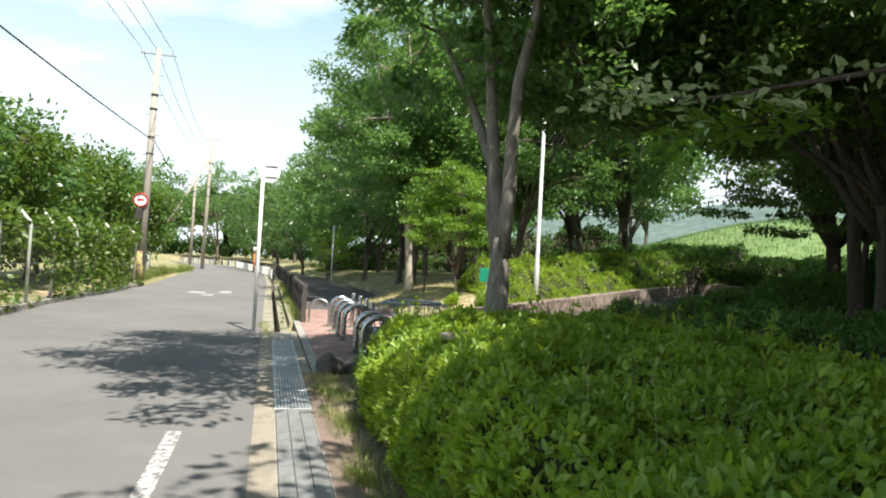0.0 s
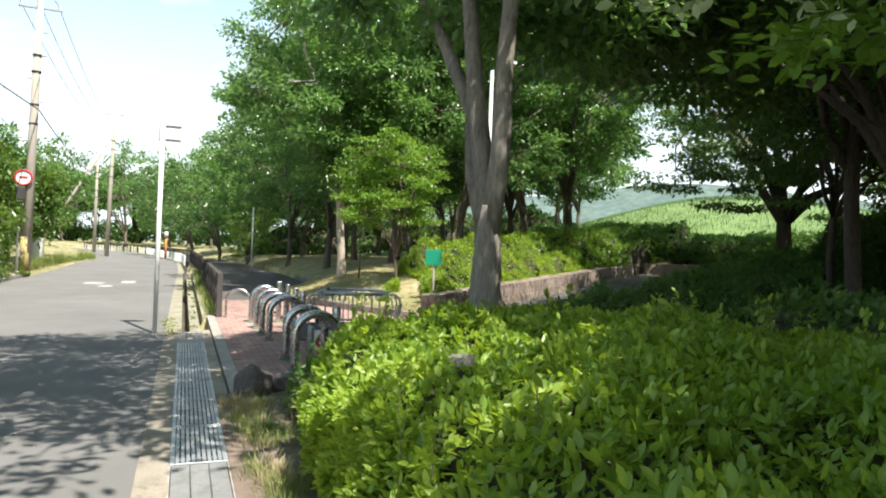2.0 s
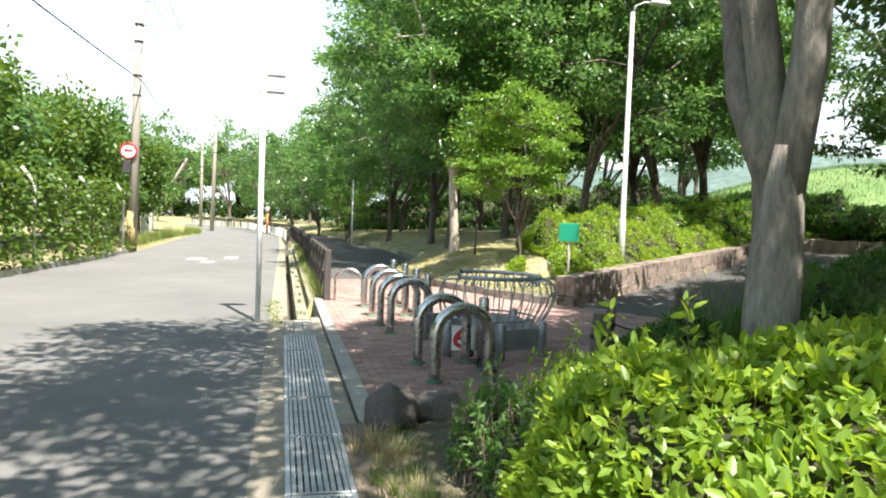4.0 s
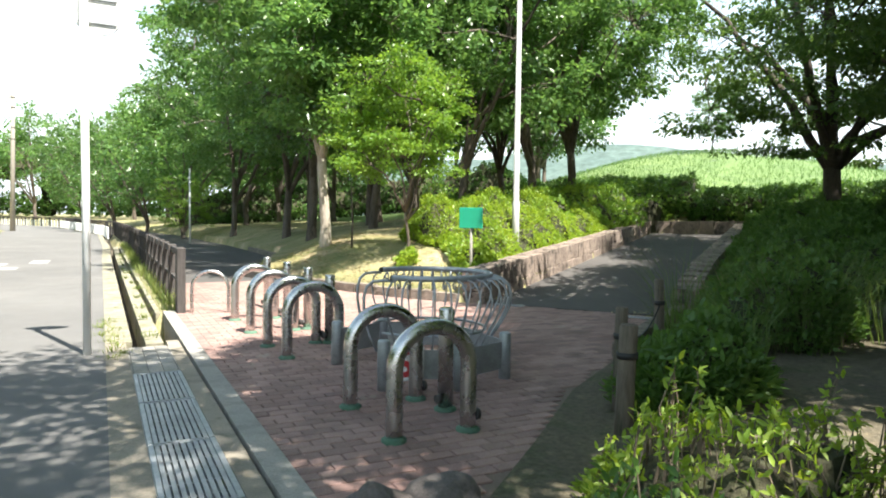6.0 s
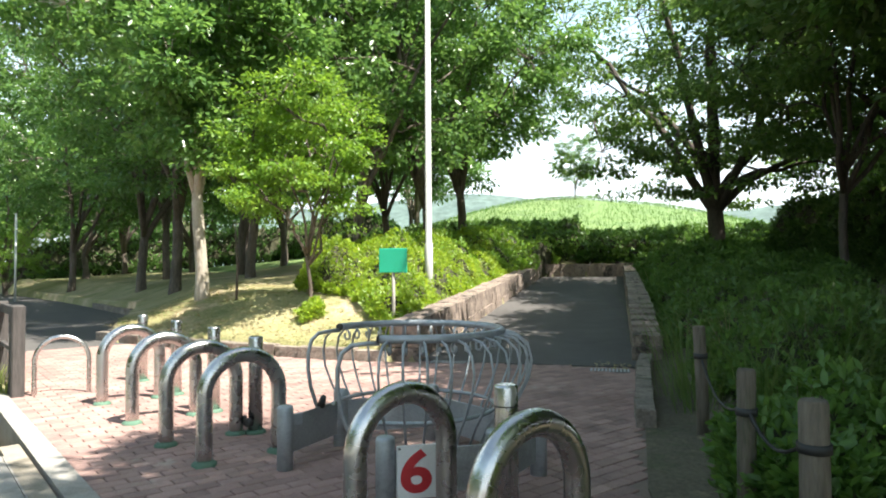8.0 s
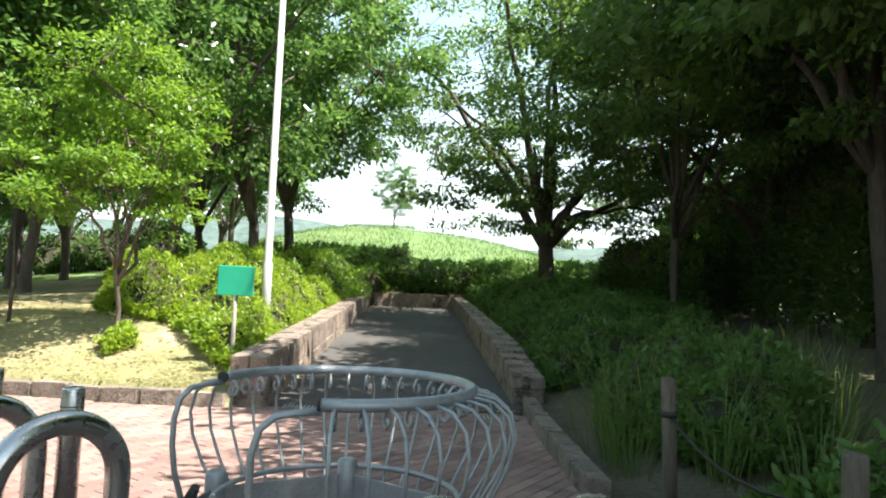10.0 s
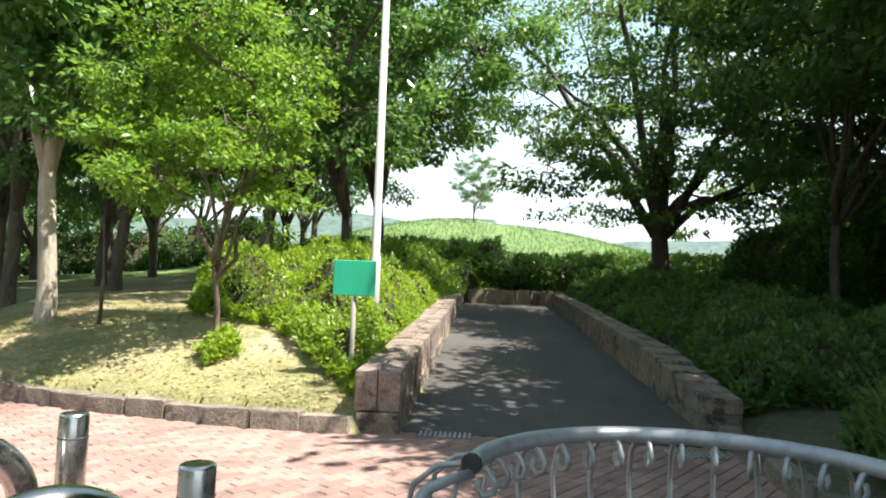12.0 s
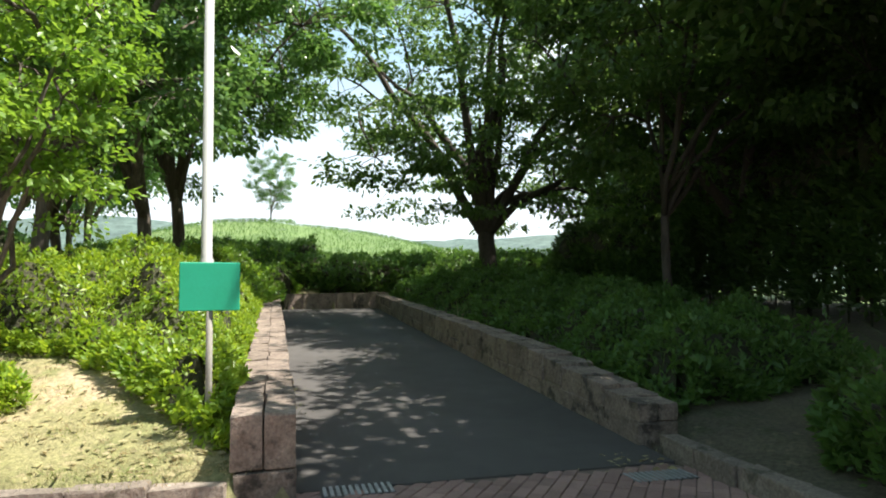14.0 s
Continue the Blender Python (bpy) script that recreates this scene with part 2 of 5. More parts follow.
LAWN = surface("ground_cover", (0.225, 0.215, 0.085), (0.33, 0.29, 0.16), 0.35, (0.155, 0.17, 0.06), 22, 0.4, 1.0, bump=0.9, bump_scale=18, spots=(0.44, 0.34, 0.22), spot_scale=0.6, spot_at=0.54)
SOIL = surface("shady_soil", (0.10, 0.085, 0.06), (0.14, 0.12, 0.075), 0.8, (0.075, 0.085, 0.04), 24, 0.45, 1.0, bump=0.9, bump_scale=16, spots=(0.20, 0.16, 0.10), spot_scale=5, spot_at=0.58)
TURF = surface("bright_turf", (0.115, 0.185, 0.058), (0.155, 0.225, 0.072), 0.12, (0.095, 0.155, 0.05), 6, 0.3, 1.0, bump=0.8, bump_scale=5, spots=(0.075, 0.12, 0.045), spot_scale=0.5, spot_at=0.56)
# distant forest green shifted to blue, so the haze sits in the colour
HAZED_HILLWOOD = surface("far_wood", (0.075, 0.115, 0.10), (0.10, 0.145, 0.125), 0.03, (0.06, 0.095, 0.085), 0.12, 0.35, 1.0, bump=1.0, bump_scale=0.1)
LEAF_ZELK = leafage("zelkova_leaf", (0.066, 0.15, 0.04), (0.15, 0.27, 0.075), (0.1, 0.2, 0.052), 0.44, 0.3)
LEAF_LIME = leafage("young_leaf", (0.125, 0.24, 0.04), (0.20, 0.33, 0.06), (0.11, 0.215, 0.036), 0.46, 0.38)
LEAF_OAK = leafage("oak_leaf", (0.053, 0.125, 0.036), (0.122, 0.22, 0.062), (0.083, 0.17, 0.045), 0.42, 0.3)
LEAF_DARK = leafage("dark_leaf", (0.062, 0.125, 0.036), (0.12, 0.2, 0.055), (0.085, 0.152, 0.04), 0.5, 0.33)
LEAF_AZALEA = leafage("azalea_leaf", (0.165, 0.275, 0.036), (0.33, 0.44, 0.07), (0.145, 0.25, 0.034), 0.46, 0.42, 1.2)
# shrub leaf, also the darker copy of azalea with shade in its colour
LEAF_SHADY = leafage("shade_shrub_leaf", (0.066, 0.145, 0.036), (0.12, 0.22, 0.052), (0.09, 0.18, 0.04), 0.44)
LEAF_VINE = leafage("vine_leaf", (0.065, 0.125, 0.02), (0.105, 0.18, 0.03), (0.085, 0.145, 0.02), 0.4)
WEEDBLADE = leafage("weed_blade", (0.075, 0.14, 0.035), (0.13, 0.19, 0.055), (0.1, 0.15, 0.045), 0.35, 0.6)
# pale leaf undersides, with sun glare put into the colour as well
LEAF_GLARE_PALE = leafage("pale_leaf", (0.30, 0.38, 0.20), (0.48, 0.54, 0.34), (0.34, 0.42, 0.24), 0.4, 0.4)
MEADOW = leafage("meadow_blade", (0.08, 0.165, 0.042), (0.115, 0.2, 0.055), (0.095, 0.175, 0.046), 0.35, 0.7, 0.15)
LEAF_BROAD = leafage("broad_leaf", (0.06, 0.14, 0.035), (0.075, 0.165, 0.045), (0.06, 0.14, 0.03), 0.45)
STRAW = leafage("straw", (0.34, 0.30, 0.17), (0.42, 0.36, 0.21), (0.28, 0.26, 0.13), 0.3, 0.7)
GRASSBLADE = leafage("grass_blade", (0.13, 0.19, 0.045), (0.22, 0.25, 0.075), (0.10, 0.16, 0.035), 0.4, 0.6)
TWIG = surface("twig", (0.17, 0.13, 0.095), (0.22, 0.17, 0.125), 3.0, None, 50, 0.2, 0.95, bump=0.3)

# ---- building helpers ----
RNG = np.random.default_rng(7)


def part(name, bm, material, parent=None, label="", smooth=False):
    me = bpy.data.meshes.new(name)
    if isinstance(bm, tuple):
        me.from_pydata(bm[0], [], bm[1])
    else:
        bmesh.ops.recalc_face_normals(bm, faces=bm.faces)
        bm.to_mesh(me)
        bm.free()
    me.materials.append(material)
    if smooth:
        me.polygons.foreach_set("use_smooth", [True] * len(me.polygons))
    ob = new(name, me)
    ob.parent = parent
    if label:
        tagged(ob, label)
    return ob


def thing(name, label, category, at=(0, 0, 0), rz=0, group="", kind=""):
    ob = new(name)
    ob.matrix_world = pose(*at, 0, 0, rz)
    return tagged(ob, label, category, group, kind)


def box(bm, x0, x1, y0, y1, z0, z1, bevel=0.0, seg=1):
    b2 = bmesh.new()
    bmesh.ops.create_cube(b2, size=1, matrix=Matrix.Translation(((x0 + x1) / 2, (y0 + y1) / 2, (z0 + z1) / 2)) @ Matrix.Diagonal((x1 - x0, y1 - y0, z1 - z0, 1)))
    if bevel:
        bmesh.ops.bevel(b2, geom=b2.edges[:], offset=bevel, segments=seg, affect="EDGES")
    me = bpy.data.meshes.new("tmp")
    b2.to_mesh(me)
    b2.free()
    bm.from_mesh(me)
    bpy.data.meshes.remove(me)
    return bm


def tube(bm, pts, radii, seg=8, cap=True):
    """A round pipe along pts."""
    pts = [Vector(p) for p in pts]
    if not isinstance(radii, (list, tuple)):
        radii = [radii] * len(pts)
    rings, ref = [], None
    for i, p in enumerate(pts):
        d = (pts[min(i + 1, len(pts) - 1)] - pts[max(i - 1, 0)]).normalized()
        if ref is None:
            ref = d.orthogonal().normalized()
        ref = (ref - d * ref.dot(d)).normalized()
        up = d.cross(ref)
        rings.append([bm.verts.new(p + (ref * math.cos(a) + up * math.sin(a)) * radii[i]) for a in (2 * math.pi * k / seg for k in range(seg))])
    for r0, r1 in zip(rings, rings[1:]):
        for k in range(seg):
            bm.faces.new((r0[k], r0[(k + 1) % seg], r1[(k + 1) % seg], r1[k])).smooth = True
    if cap:
        bm.faces.new(rings[0][::-1])
        bm.faces.new(rings[-1])
    return bm


def cyl(bm, x, y, z0, z1, r, seg=16, top_round=0.0):
    if top_round:
        tube(bm, [(x, y, z0), (x, y, z1 - top_round), (x, y, z1 - top_round * 0.3), (x, y, z1)], [r, r, r - top_round * 0.3, r - top_round], seg)
    else:
        tube(bm, [(x, y, z0), (x, y, z1)], r, seg)
    return bm


def leaf_mesh(name, pos, out, size, material, rng, aspect=0.5, droop=0.0, jitter=0.8, fold=0.25, six=False):
    """Many leaves in one mesh: each a folded blade at pos, turned roughly along out."""
    n = len(pos)
    d = out + rng.normal(0, jitter, (n, 3))
    d[:, 2] -= droop
    d /= np.linalg.norm(d, axis=1, keepdims=True) + 1e-9
    side = np.cross(d, rng.normal(0, 1, (n, 3)) * 0.6 + np.array([0, 0, 1.0]))
    side /= np.linalg.norm(side, axis=1, keepdims=True) + 1e-9
    nor = np.cross(side, d)
    L = (size * rng.uniform(0.65, 1.25, n))[:, None]
    W = L * aspect * 0.5
    if six:
        v = np.stack([pos, pos + d * L * 0.35 + side * W + nor * W * fold, pos + d * L * 0.75 + side * W * 0.75 + nor * W * fold * 0.8,
                      pos + d * L, pos + d * L * 0.75 - side * W * 0.75 + nor * W * fold * 0.8, pos + d * L * 0.35 - side * W + nor * W * fold], 1)
        base = np.arange(n)[:, None, None] * 6
        f = (base + np.array([[0, 1, 2, 3], [0, 3, 4, 5]])[None]).reshape(-1, 4)
    else:
        v = np.stack([pos, pos + d * L * 0.5 + side * W + nor * W * fold, pos + d * L, pos + d * L * 0.5 - side * W + nor * W * fold], 1)
        base = np.arange(n)[:, None, None] * 4
        f = (base + np.array([[0, 1, 2], [0, 2, 3]])[None]).reshape(-1, 3)
    v = v.reshape(-1, 3)
    k = f.shape[1]
    me = bpy.data.meshes.new(name)
    me.vertices.add(len(v))
    me.vertices.foreach_set("co", v.astype(np.float32).ravel())
    me.loops.add(len(f) * k)
    me.loops.foreach_set("vertex_index", f.astype(np.int32).ravel())
    me.polygons.add(len(f))
    me.polygons.foreach_set("loop_start", (np.arange(len(f)) * k).astype(np.int32))
    me.update(calc_edges=True)
    me.materials.append(material)
    return me


def unit(rng, n):
    u = rng.normal(0, 1, (n, 3))
    return u / np.linalg.norm(u, axis=1, keepdims=True)


def grow(seed, height, crown_low, spread, r0, lean=(0, 0), limbs=6, clusters=90, per=150, leaf=0.13, fork=None, flat=0.6, material=None, bark=None, droop=0.25, top=0.75, aspect=0.5, blob=0.75, extra=(), boughs=()):
    """A tree standing at the origin: (wood mesh, crown mesh)."""
    rng = np.random.default_rng(seed)
    bm = bmesh.new()
    fork = fork or crown_low
    stem = [Vector((0.1 * lean[0] * t * t + 0.05 * math.sin(5 * t + seed), 0.1 * lean[1] * t * t + 0.05 * math.cos(4 * t + seed), fork * t)) for t in np.linspace(0, 1, 7)]
    tube(bm, [stem[0] + Vector((0, 0, -0.25))] + stem, [r0 * 1.6, r0 * 1.35, r0 * 1.1, r0 * 1.02, r0, r0 * 0.98, r0 * 0.8, r0 * 0.35], 14)
    half = (height - crown_low) / 2
    centre = Vector((lean[0], lean[1], crown_low + half))
    # the crown is a heap of uneven boughs
    lobes = []
    for i in range(limbs * 2 + 4):
        a = 2 * math.pi * (i * 0.618 + rng.uniform(-0.08, 0.08))
        f = (i + 0.5) / (limbs * 2 + 4)
        zf = -0.85 + 1.65 * f
        ring = math.sqrt(max(0.0, 1 - (zf * 0.85) ** 2)) * rng.uniform(0.45, 0.85)
        lobes.append((centre + Vector((math.cos(a) * spread * ring, math.sin(a) * spread * ring, zf * half * 0.85)), spread * rng.uniform(0.27, 0.44)))
    lobes += [(Vector(c), r) for c, r in extra]
    ends = [Vector(b) for b in boughs] or [lobes[int((i + 0.5) * len(lobes) / limbs)][0] for i in range(limbs)]
    tips = []
    for i, end in enumerate(ends):
        start = stem[-2 - (i % 2)]
        mid = start.lerp(end, 0.45) + Vector((rng.normal(0, 0.15), rng.normal(0, 0.15), half * 0.22))
        line = []
        for t in np.linspace(0, 1, 8):
            p = start * (1 - t) ** 2 + mid * 2 * t * (1 - t) + end * t * t
            line.append(p + Vector(rng.normal(0, 0.05, 3)) * (1 if 0 < t < 1 else 0))
        rl = r0 * (rng.uniform(0.6, 0.78) if boughs else rng.uniform(0.46, 0.66))
        tube(bm, line, [rl * (1 - 0.85 * t) + 0.012 for t in np.linspace(0, 1, 8)], 8)
        tips += [(p, rl * (1 - 0.85 * t)) for p, t in zip(line[2:], np.linspace(0.3, 1, 6))]
    for c, _ in lobes:
        near, rn = min(tips, key=lambda q: (q[0] - c).length)
        if (near - c).length > 0.3:
            m = near.lerp(c, 0.5) + Vector((rng.normal(0, 0.1), rng.normal(0, 0.1), 0.15))
            tube(bm, [near, m, c], [max(0.028, rn * 0.6), 0.03, 0.015], 6, False)
            tips += [(m, 0.03), (c, 0.018)]
    pos, out = [], []
    made = 0
    while made < clusters:
        c0, rl = lobes[rng.integers(0, len(lobes))]
        u = unit(rng, 1)[0]
        u[2] = u[2] * 0.8 + 0.1
        c = np.array(c0) + u * rl * rng.uniform(0.35, 1.05) ** 0.6
        if c[2] < crown_low * 0.82:
            continue
        cv = Vector(c)
        near, rn = min(tips, key=lambda q: (q[0] - cv).length)
        m = near.lerp(cv, 0.5) + Vector((0, 0, 0.08))
        tube(bm, [near, m, cv], [max(0.012, rn * 0.35), 0.01, 0.004], 4, False)
        k = int(per * rng.uniform(0.5, 1.4))
        rad = blob * rng.uniform(0.6, 1.25)
        q = unit(rng, k) * (rng.uniform(0.05, 1, (k, 1)) ** 0.5) * rad
        q[:, 2] *= flat
        q[:, 2] -= 0.25 * flat * (q[:, 0] ** 2 + q[:, 1] ** 2) / rad
        pos.append(c + q)
        out.append(q / rad + u * 0.5)
        made += 1
    wood = bpy.data.meshes.new("wood")
    bm.to_mesh(wood)
    bm.free()
    wood.materials.append(bark or BARK)
    crown = leaf_mesh("crown", np.concatenate(pos), np.concatenate(out), leaf, material or LEAF_ZELK, rng, aspect, droop)
    return wood, crown


def plant_tree(kind, x, y, z, turn, scale, label, name="tree", group=""):
    t = thing(name, label, "tree", (x, y, z), turn, group)
    t.scale = (scale, scale, scale)
    for n, me in (("trunk", kind[0]), ("crown", kind[1])):
        o = new(n, me)
        o.parent = t
    return t

# ---- plan ----
P0, PD, PN = np.array((6.02, 15.39)), np.array((0.812, 0.584)), np.array((-0.584, 0.812))
PATH_LEN, PATH_W, RISE = 15.6, 2.85, 0.062


def along(s, u, z=0.0):
    p = P0 + PD * s + PN * u
    return (p[0], p[1], z)


KERB_L = [(5.7, 15.72), (5.2, 16.5), (4.5, 18.1), (3.82, 20.0), (3.45, 21.3), (3.9, 22.8), (4.8, 25.2), (5.6, 28), (5.7, 33), (5.7, 46), (4.6, 62), (0, 90)]
BED_R = [(1.45, 8.4), (2.1, 8.8), (2.8, 9.4), (3.8, 10.3), (5.2, 11.25), (6.6, 12.2), (7.6, 12.85)]
FENCE_R = [(1.38, 16.3), (1.4, 30), (1.45, 38), (1.2, 56), (-3.0, 88), (-13, 110)]
PAVED = [(1.1, -8), (1.3, 8.4)] + BED_R[1:] + [along(0.15, -PATH_W)[:2], along(PATH_LEN, -PATH_W)[:2], along(PATH_LEN, 0)[:2], along(0, 0)[:2]] + KERB_L + FENCE_R[::-1] + [(1.1, 16.3)]


def poly_distance(poly, pts):
    """Signed distance of points to a polygon's edge, positive inside."""
    pts = np.asarray(pts, float)
    a = np.asarray(poly, float)
    b = np.roll(a, -1, 0)
    best = np.full(len(pts), 1e9)
    inside = np.zeros(len(pts), bool)
    for (ax, ay), (bx, by) in zip(a, b):
        ex, ey = bx - ax, by - ay
        t = np.clip(((pts[:, 0] - ax) * ex + (pts[:, 1] - ay) * ey) / (ex * ex + ey * ey + 1e-12), 0, 1)
        best = np.minimum(best, np.hypot(pts[:, 0] - ax - t * ex, pts[:, 1] - ay - t * ey))
        cross = (ay > pts[:, 1]) != (by > pts[:, 1])
        with np.errstate(divide="ignore", invalid="ignore"):
            inside ^= cross & (pts[:, 0] < ex * (pts[:, 1] - ay) / (ey if ey else 1e-12) + ax)
    return np.where(inside, best, -best)


def smooth(t):
    t = np.clip(t, 0, 1)
    return t * t * (3 - 2 * t)


def ground_z(pts):
    pts = np.asarray(pts, float).reshape(-1, 2)
    x, y = pts[:, 0], pts[:, 1]
    d = -poly_distance(PAVED, pts)
    s = (pts - P0) @ PD
    u = (pts - P0) @ PN
    lawn = 0.15 + 0.5 * smooth(d / 2.3) + 0.25 * smooth((d - 2) / 9)
    bed = -0.04 + 0.16 * smooth(d / 1.1) + 0.5 * smooth((d - 1) / 9)
    z = np.where(u > -1.2, lawn, bed)
    # the land climbs with the path
    z = z + 0.058 * np.clip(s, 0, 18) * smooth(1 - (np.abs(u + 1.4) - 4) / 14)
    # the green mound beyond, and a gentle roll of the land
    z = z + 4.5 * np.exp(-(((x - 45) / 20) ** 2 + ((y - 45) / 20) ** 2)) + 0.6 * smooth((x - 14) / 30)
    z = np.where(d < 0.02, -0.35, z)
    west = np.where(x < -5.4, 0.05 + 0.25 * smooth((-5.4 - x) / 3), -0.45)
    road = (x < 1.12) & (y < 105)
    z = np.where(road & (x > -5.35 - 0.2 * np.clip(y - 62, 0, 60)), -0.45, z)
    z = np.where(road & (x <= -5.35 - 0.2 * np.clip(y - 62, 0, 60)), 0.02 + 0.2 * smooth((-5.3 - x) / 3), z)
    strip = (x > 1.12) & (x < 1.42) & (y > 16.2) & (y < 58)
    z = np.where(strip, 0.0, z)
    hedge = (x > 1.12) & (y < 8.4) & (d > 0.02) & (x < 12)
    z = np.where(hedge, 0.02 + 0.1 * smooth((x - 1.2) / 4), z)
    return z


def gz(x, y):
    return float(ground_z([(x, y)])[0])


def axis_steps(lo, a, b, hi, fine):
    mid = list(np.arange(a, b, fine))
    low, step, v = [], fine, a
    while v > lo:
        step *= 1.28
        v -= step
        low.append(max(v, lo))
    high, step, v = [], fine, b
    while v < hi:
        high.append(v)
        step *= 1.28
        v += step
    return sorted(set(low)) + mid + high + [hi]


gx, gy = axis_steps(-900, -7, 24, 900, 0.22), axis_steps(-500, -6, 30, 1100, 0.25)
XX, YY = np.meshgrid(gx, gy)
ZZ = ground_z(np.stack([XX.ravel(), YY.ravel()], 1))
nx, ny = len(gx), len(gy)
idx = np.arange(nx * ny).reshape(ny, nx)
gv = np.stack([XX.ravel(), YY.ravel(), ZZ], 1)
gf = np.stack([idx[:-1, :-1], idx[:-1, 1:], idx[1:, 1:], idx[1:, :-1]], -1).reshape(-1, 4)
gme = bpy.data.meshes.new("ground")
gme.from_pydata(gv.tolist(), [], gf.tolist())
gme.materials.append(LAWN)
gme.materials.append(TURF)
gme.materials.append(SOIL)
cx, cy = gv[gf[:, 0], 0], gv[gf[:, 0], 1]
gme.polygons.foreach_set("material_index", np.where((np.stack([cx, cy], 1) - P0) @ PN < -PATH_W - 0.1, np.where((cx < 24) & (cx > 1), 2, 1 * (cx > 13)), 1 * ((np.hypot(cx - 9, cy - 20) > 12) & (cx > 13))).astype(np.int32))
gme.polygons.foreach_set("use_smooth", [True] * len(gf))
tagged(new("ground", gme), "mown lawn and bare planting soil with dry patches", "ground", kind="structure")


def strip(name, left, right, z, thick, material, label, category, kind="structure", parent=None):
    """A slab between two edge lines of the same number of points."""
    n = len(left)
    zz = [z] * n if not isinstance(z, list) else z
    v = [(*p, zz[i]) for i, p in enumerate(left)] + [(*p, zz[i]) for i, p in enumerate(right)]
    v += [(a, b, c - thick) for a, b, c in v]
    f = []
    for i in range(n - 1):
        f += [(i, i + 1, n + i + 1, n + i), (2 * n + i, 3 * n + i, 3 * n + i + 1, 2 * n + i + 1),
              (i, 2 * n + i, 2 * n + i + 1, i + 1), (n + i, n + i + 1, 3 * n + i + 1, 3 * n + i)]
    f += [(0, n, 3 * n, 2 * n), (n - 1, 3 * n - 1, 4 * n - 1, 2 * n - 1)]
    ob = part(name, (v, f), material, parent)
    if parent is None:
        tagged(ob, label, category, kind=kind)
    return ob


ROAD_R = [(0.4, -40), (0.4, 0), (0.4, 20), (0.4, 30), (0.44, 38), (0.17, 56), (-4, 88), (-14, 110), (-40, 135)]
ROAD_L = [(-5.6, -40), (-5.25, 0), (-5.15, 20), (-4.75, 30), (-5.0, 38), (-5.8, 56), (-9.5, 88), (-20, 108), (-46, 130)]
strip("road", ROAD_L, ROAD_R, 0.0, 0.3, ASPHALT, "grey worn asphalt lane with sunlit dusty surface", "road")
strip("pavement_north", [(1.42, 20.5), (1.42, 21.1), (1.42, 25.2), (1.42, 28), (1.45, 38), (1.2, 56), (-3, 88)],
      [(3.62, 20.5), (3.48, 21.1), (4.8, 25.2), (5.6, 28), (5.7, 38), (5, 56), (0, 90)], -0.004, 0.2, PATHTOP, "dark asphalt footway along the park fence", "footway")
SS = list(np.linspace(0.1, PATH_LEN + 0.3, 22))
strip("pavement_path", [along(s, 0.05)[:2] for s in SS], [along(s, -PATH_W - 0.05)[:2] for s in SS], [-0.002 + RISE * s for s in SS], 0.3, PATHTOP,
      "grey asphalt park path dappled with sun", "path")

# kerb strip, grated gutter and ditch along the road
strip("gutter_edge", [(0.4, y) for y in (-20, 0, 13.9)], [(0.6, y) for y in (-20, 0, 13.9)], 0.006, 0.4, SANDCONC, "sandy concrete road edging strip", "kerb")
strip("gutter_shoulder", [(1.0, y) for y in (8.55, 13.9)], [(1.125, y) for y in (8.55, 13.9)], 0.0, 0.4, SANDCONC, "sandy concrete shoulder beside the gutter grates", "kerb")
strip("gutter_kerb", [(1.15, y) for y in (8.55, 16.3)], [(1.305, y) for y in (8.55, 16.3)], 0.012, 0.4, CONCRETE, "pale concrete kerb strip beside brick paving", "kerb")
strip("gutter_bed", [(0.55, y) for y in (-20, 60)], [(1.12, y) for y in (-20, 60)], -0.42, 0.05, DARKWELL, "dark silted bed of the roadside ditch", "ditch")
strip("verge_soil", [(1.0, y) for y in (-20, 8.55)], [(1.5, y) for y in (-20, 8.55)], 0.004, 0.4, SAND, "dry sandy verge under the hedge", "verge")
strip("ditch_edge", [(0.4, 13.9), (0.4, 30), (0.44, 38), (0.17, 56)], [(0.66, 13.9), (0.66, 30), (0.7, 38), (0.43, 56)], 0.012, 0.43, OLDCONC, "mossy concrete edge of the roadside ditch", "kerb")
strip("ditch_beam", [(0.8, 13.95), (0.8, 30), (0.84, 38)], [(0.98, 13.95), (0.98, 30), (1.02, 38)], -0.03, 0.38, OLDCONC, "mossy concrete beam in the ditch", "kerb")
strip("ditch_bank", [(1.06, 16.3), (1.06, 38)], [(1.14, 16.3), (1.14, 38)], -0.02, 0.38, OLDCONC, "mossy concrete ditch bank", "kerb")

strip("verge_bed", BED_R, [(x + 0.45, y - 0.5) for x, y in BED_R], 0.006, 0.4, SOIL, "dark littered soil along the edge of the paving", "verge")

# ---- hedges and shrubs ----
# near-black brown: the shade inside the foliage is put into this colour
SHADE_CORE = surface("twig_core", (0.035, 0.04, 0.018), (0.055, 0.055, 0.025), 3.0, (0.05, 0.04, 0.025), 30, 0.5, 1.0, bump=1.0, bump_scale=20)


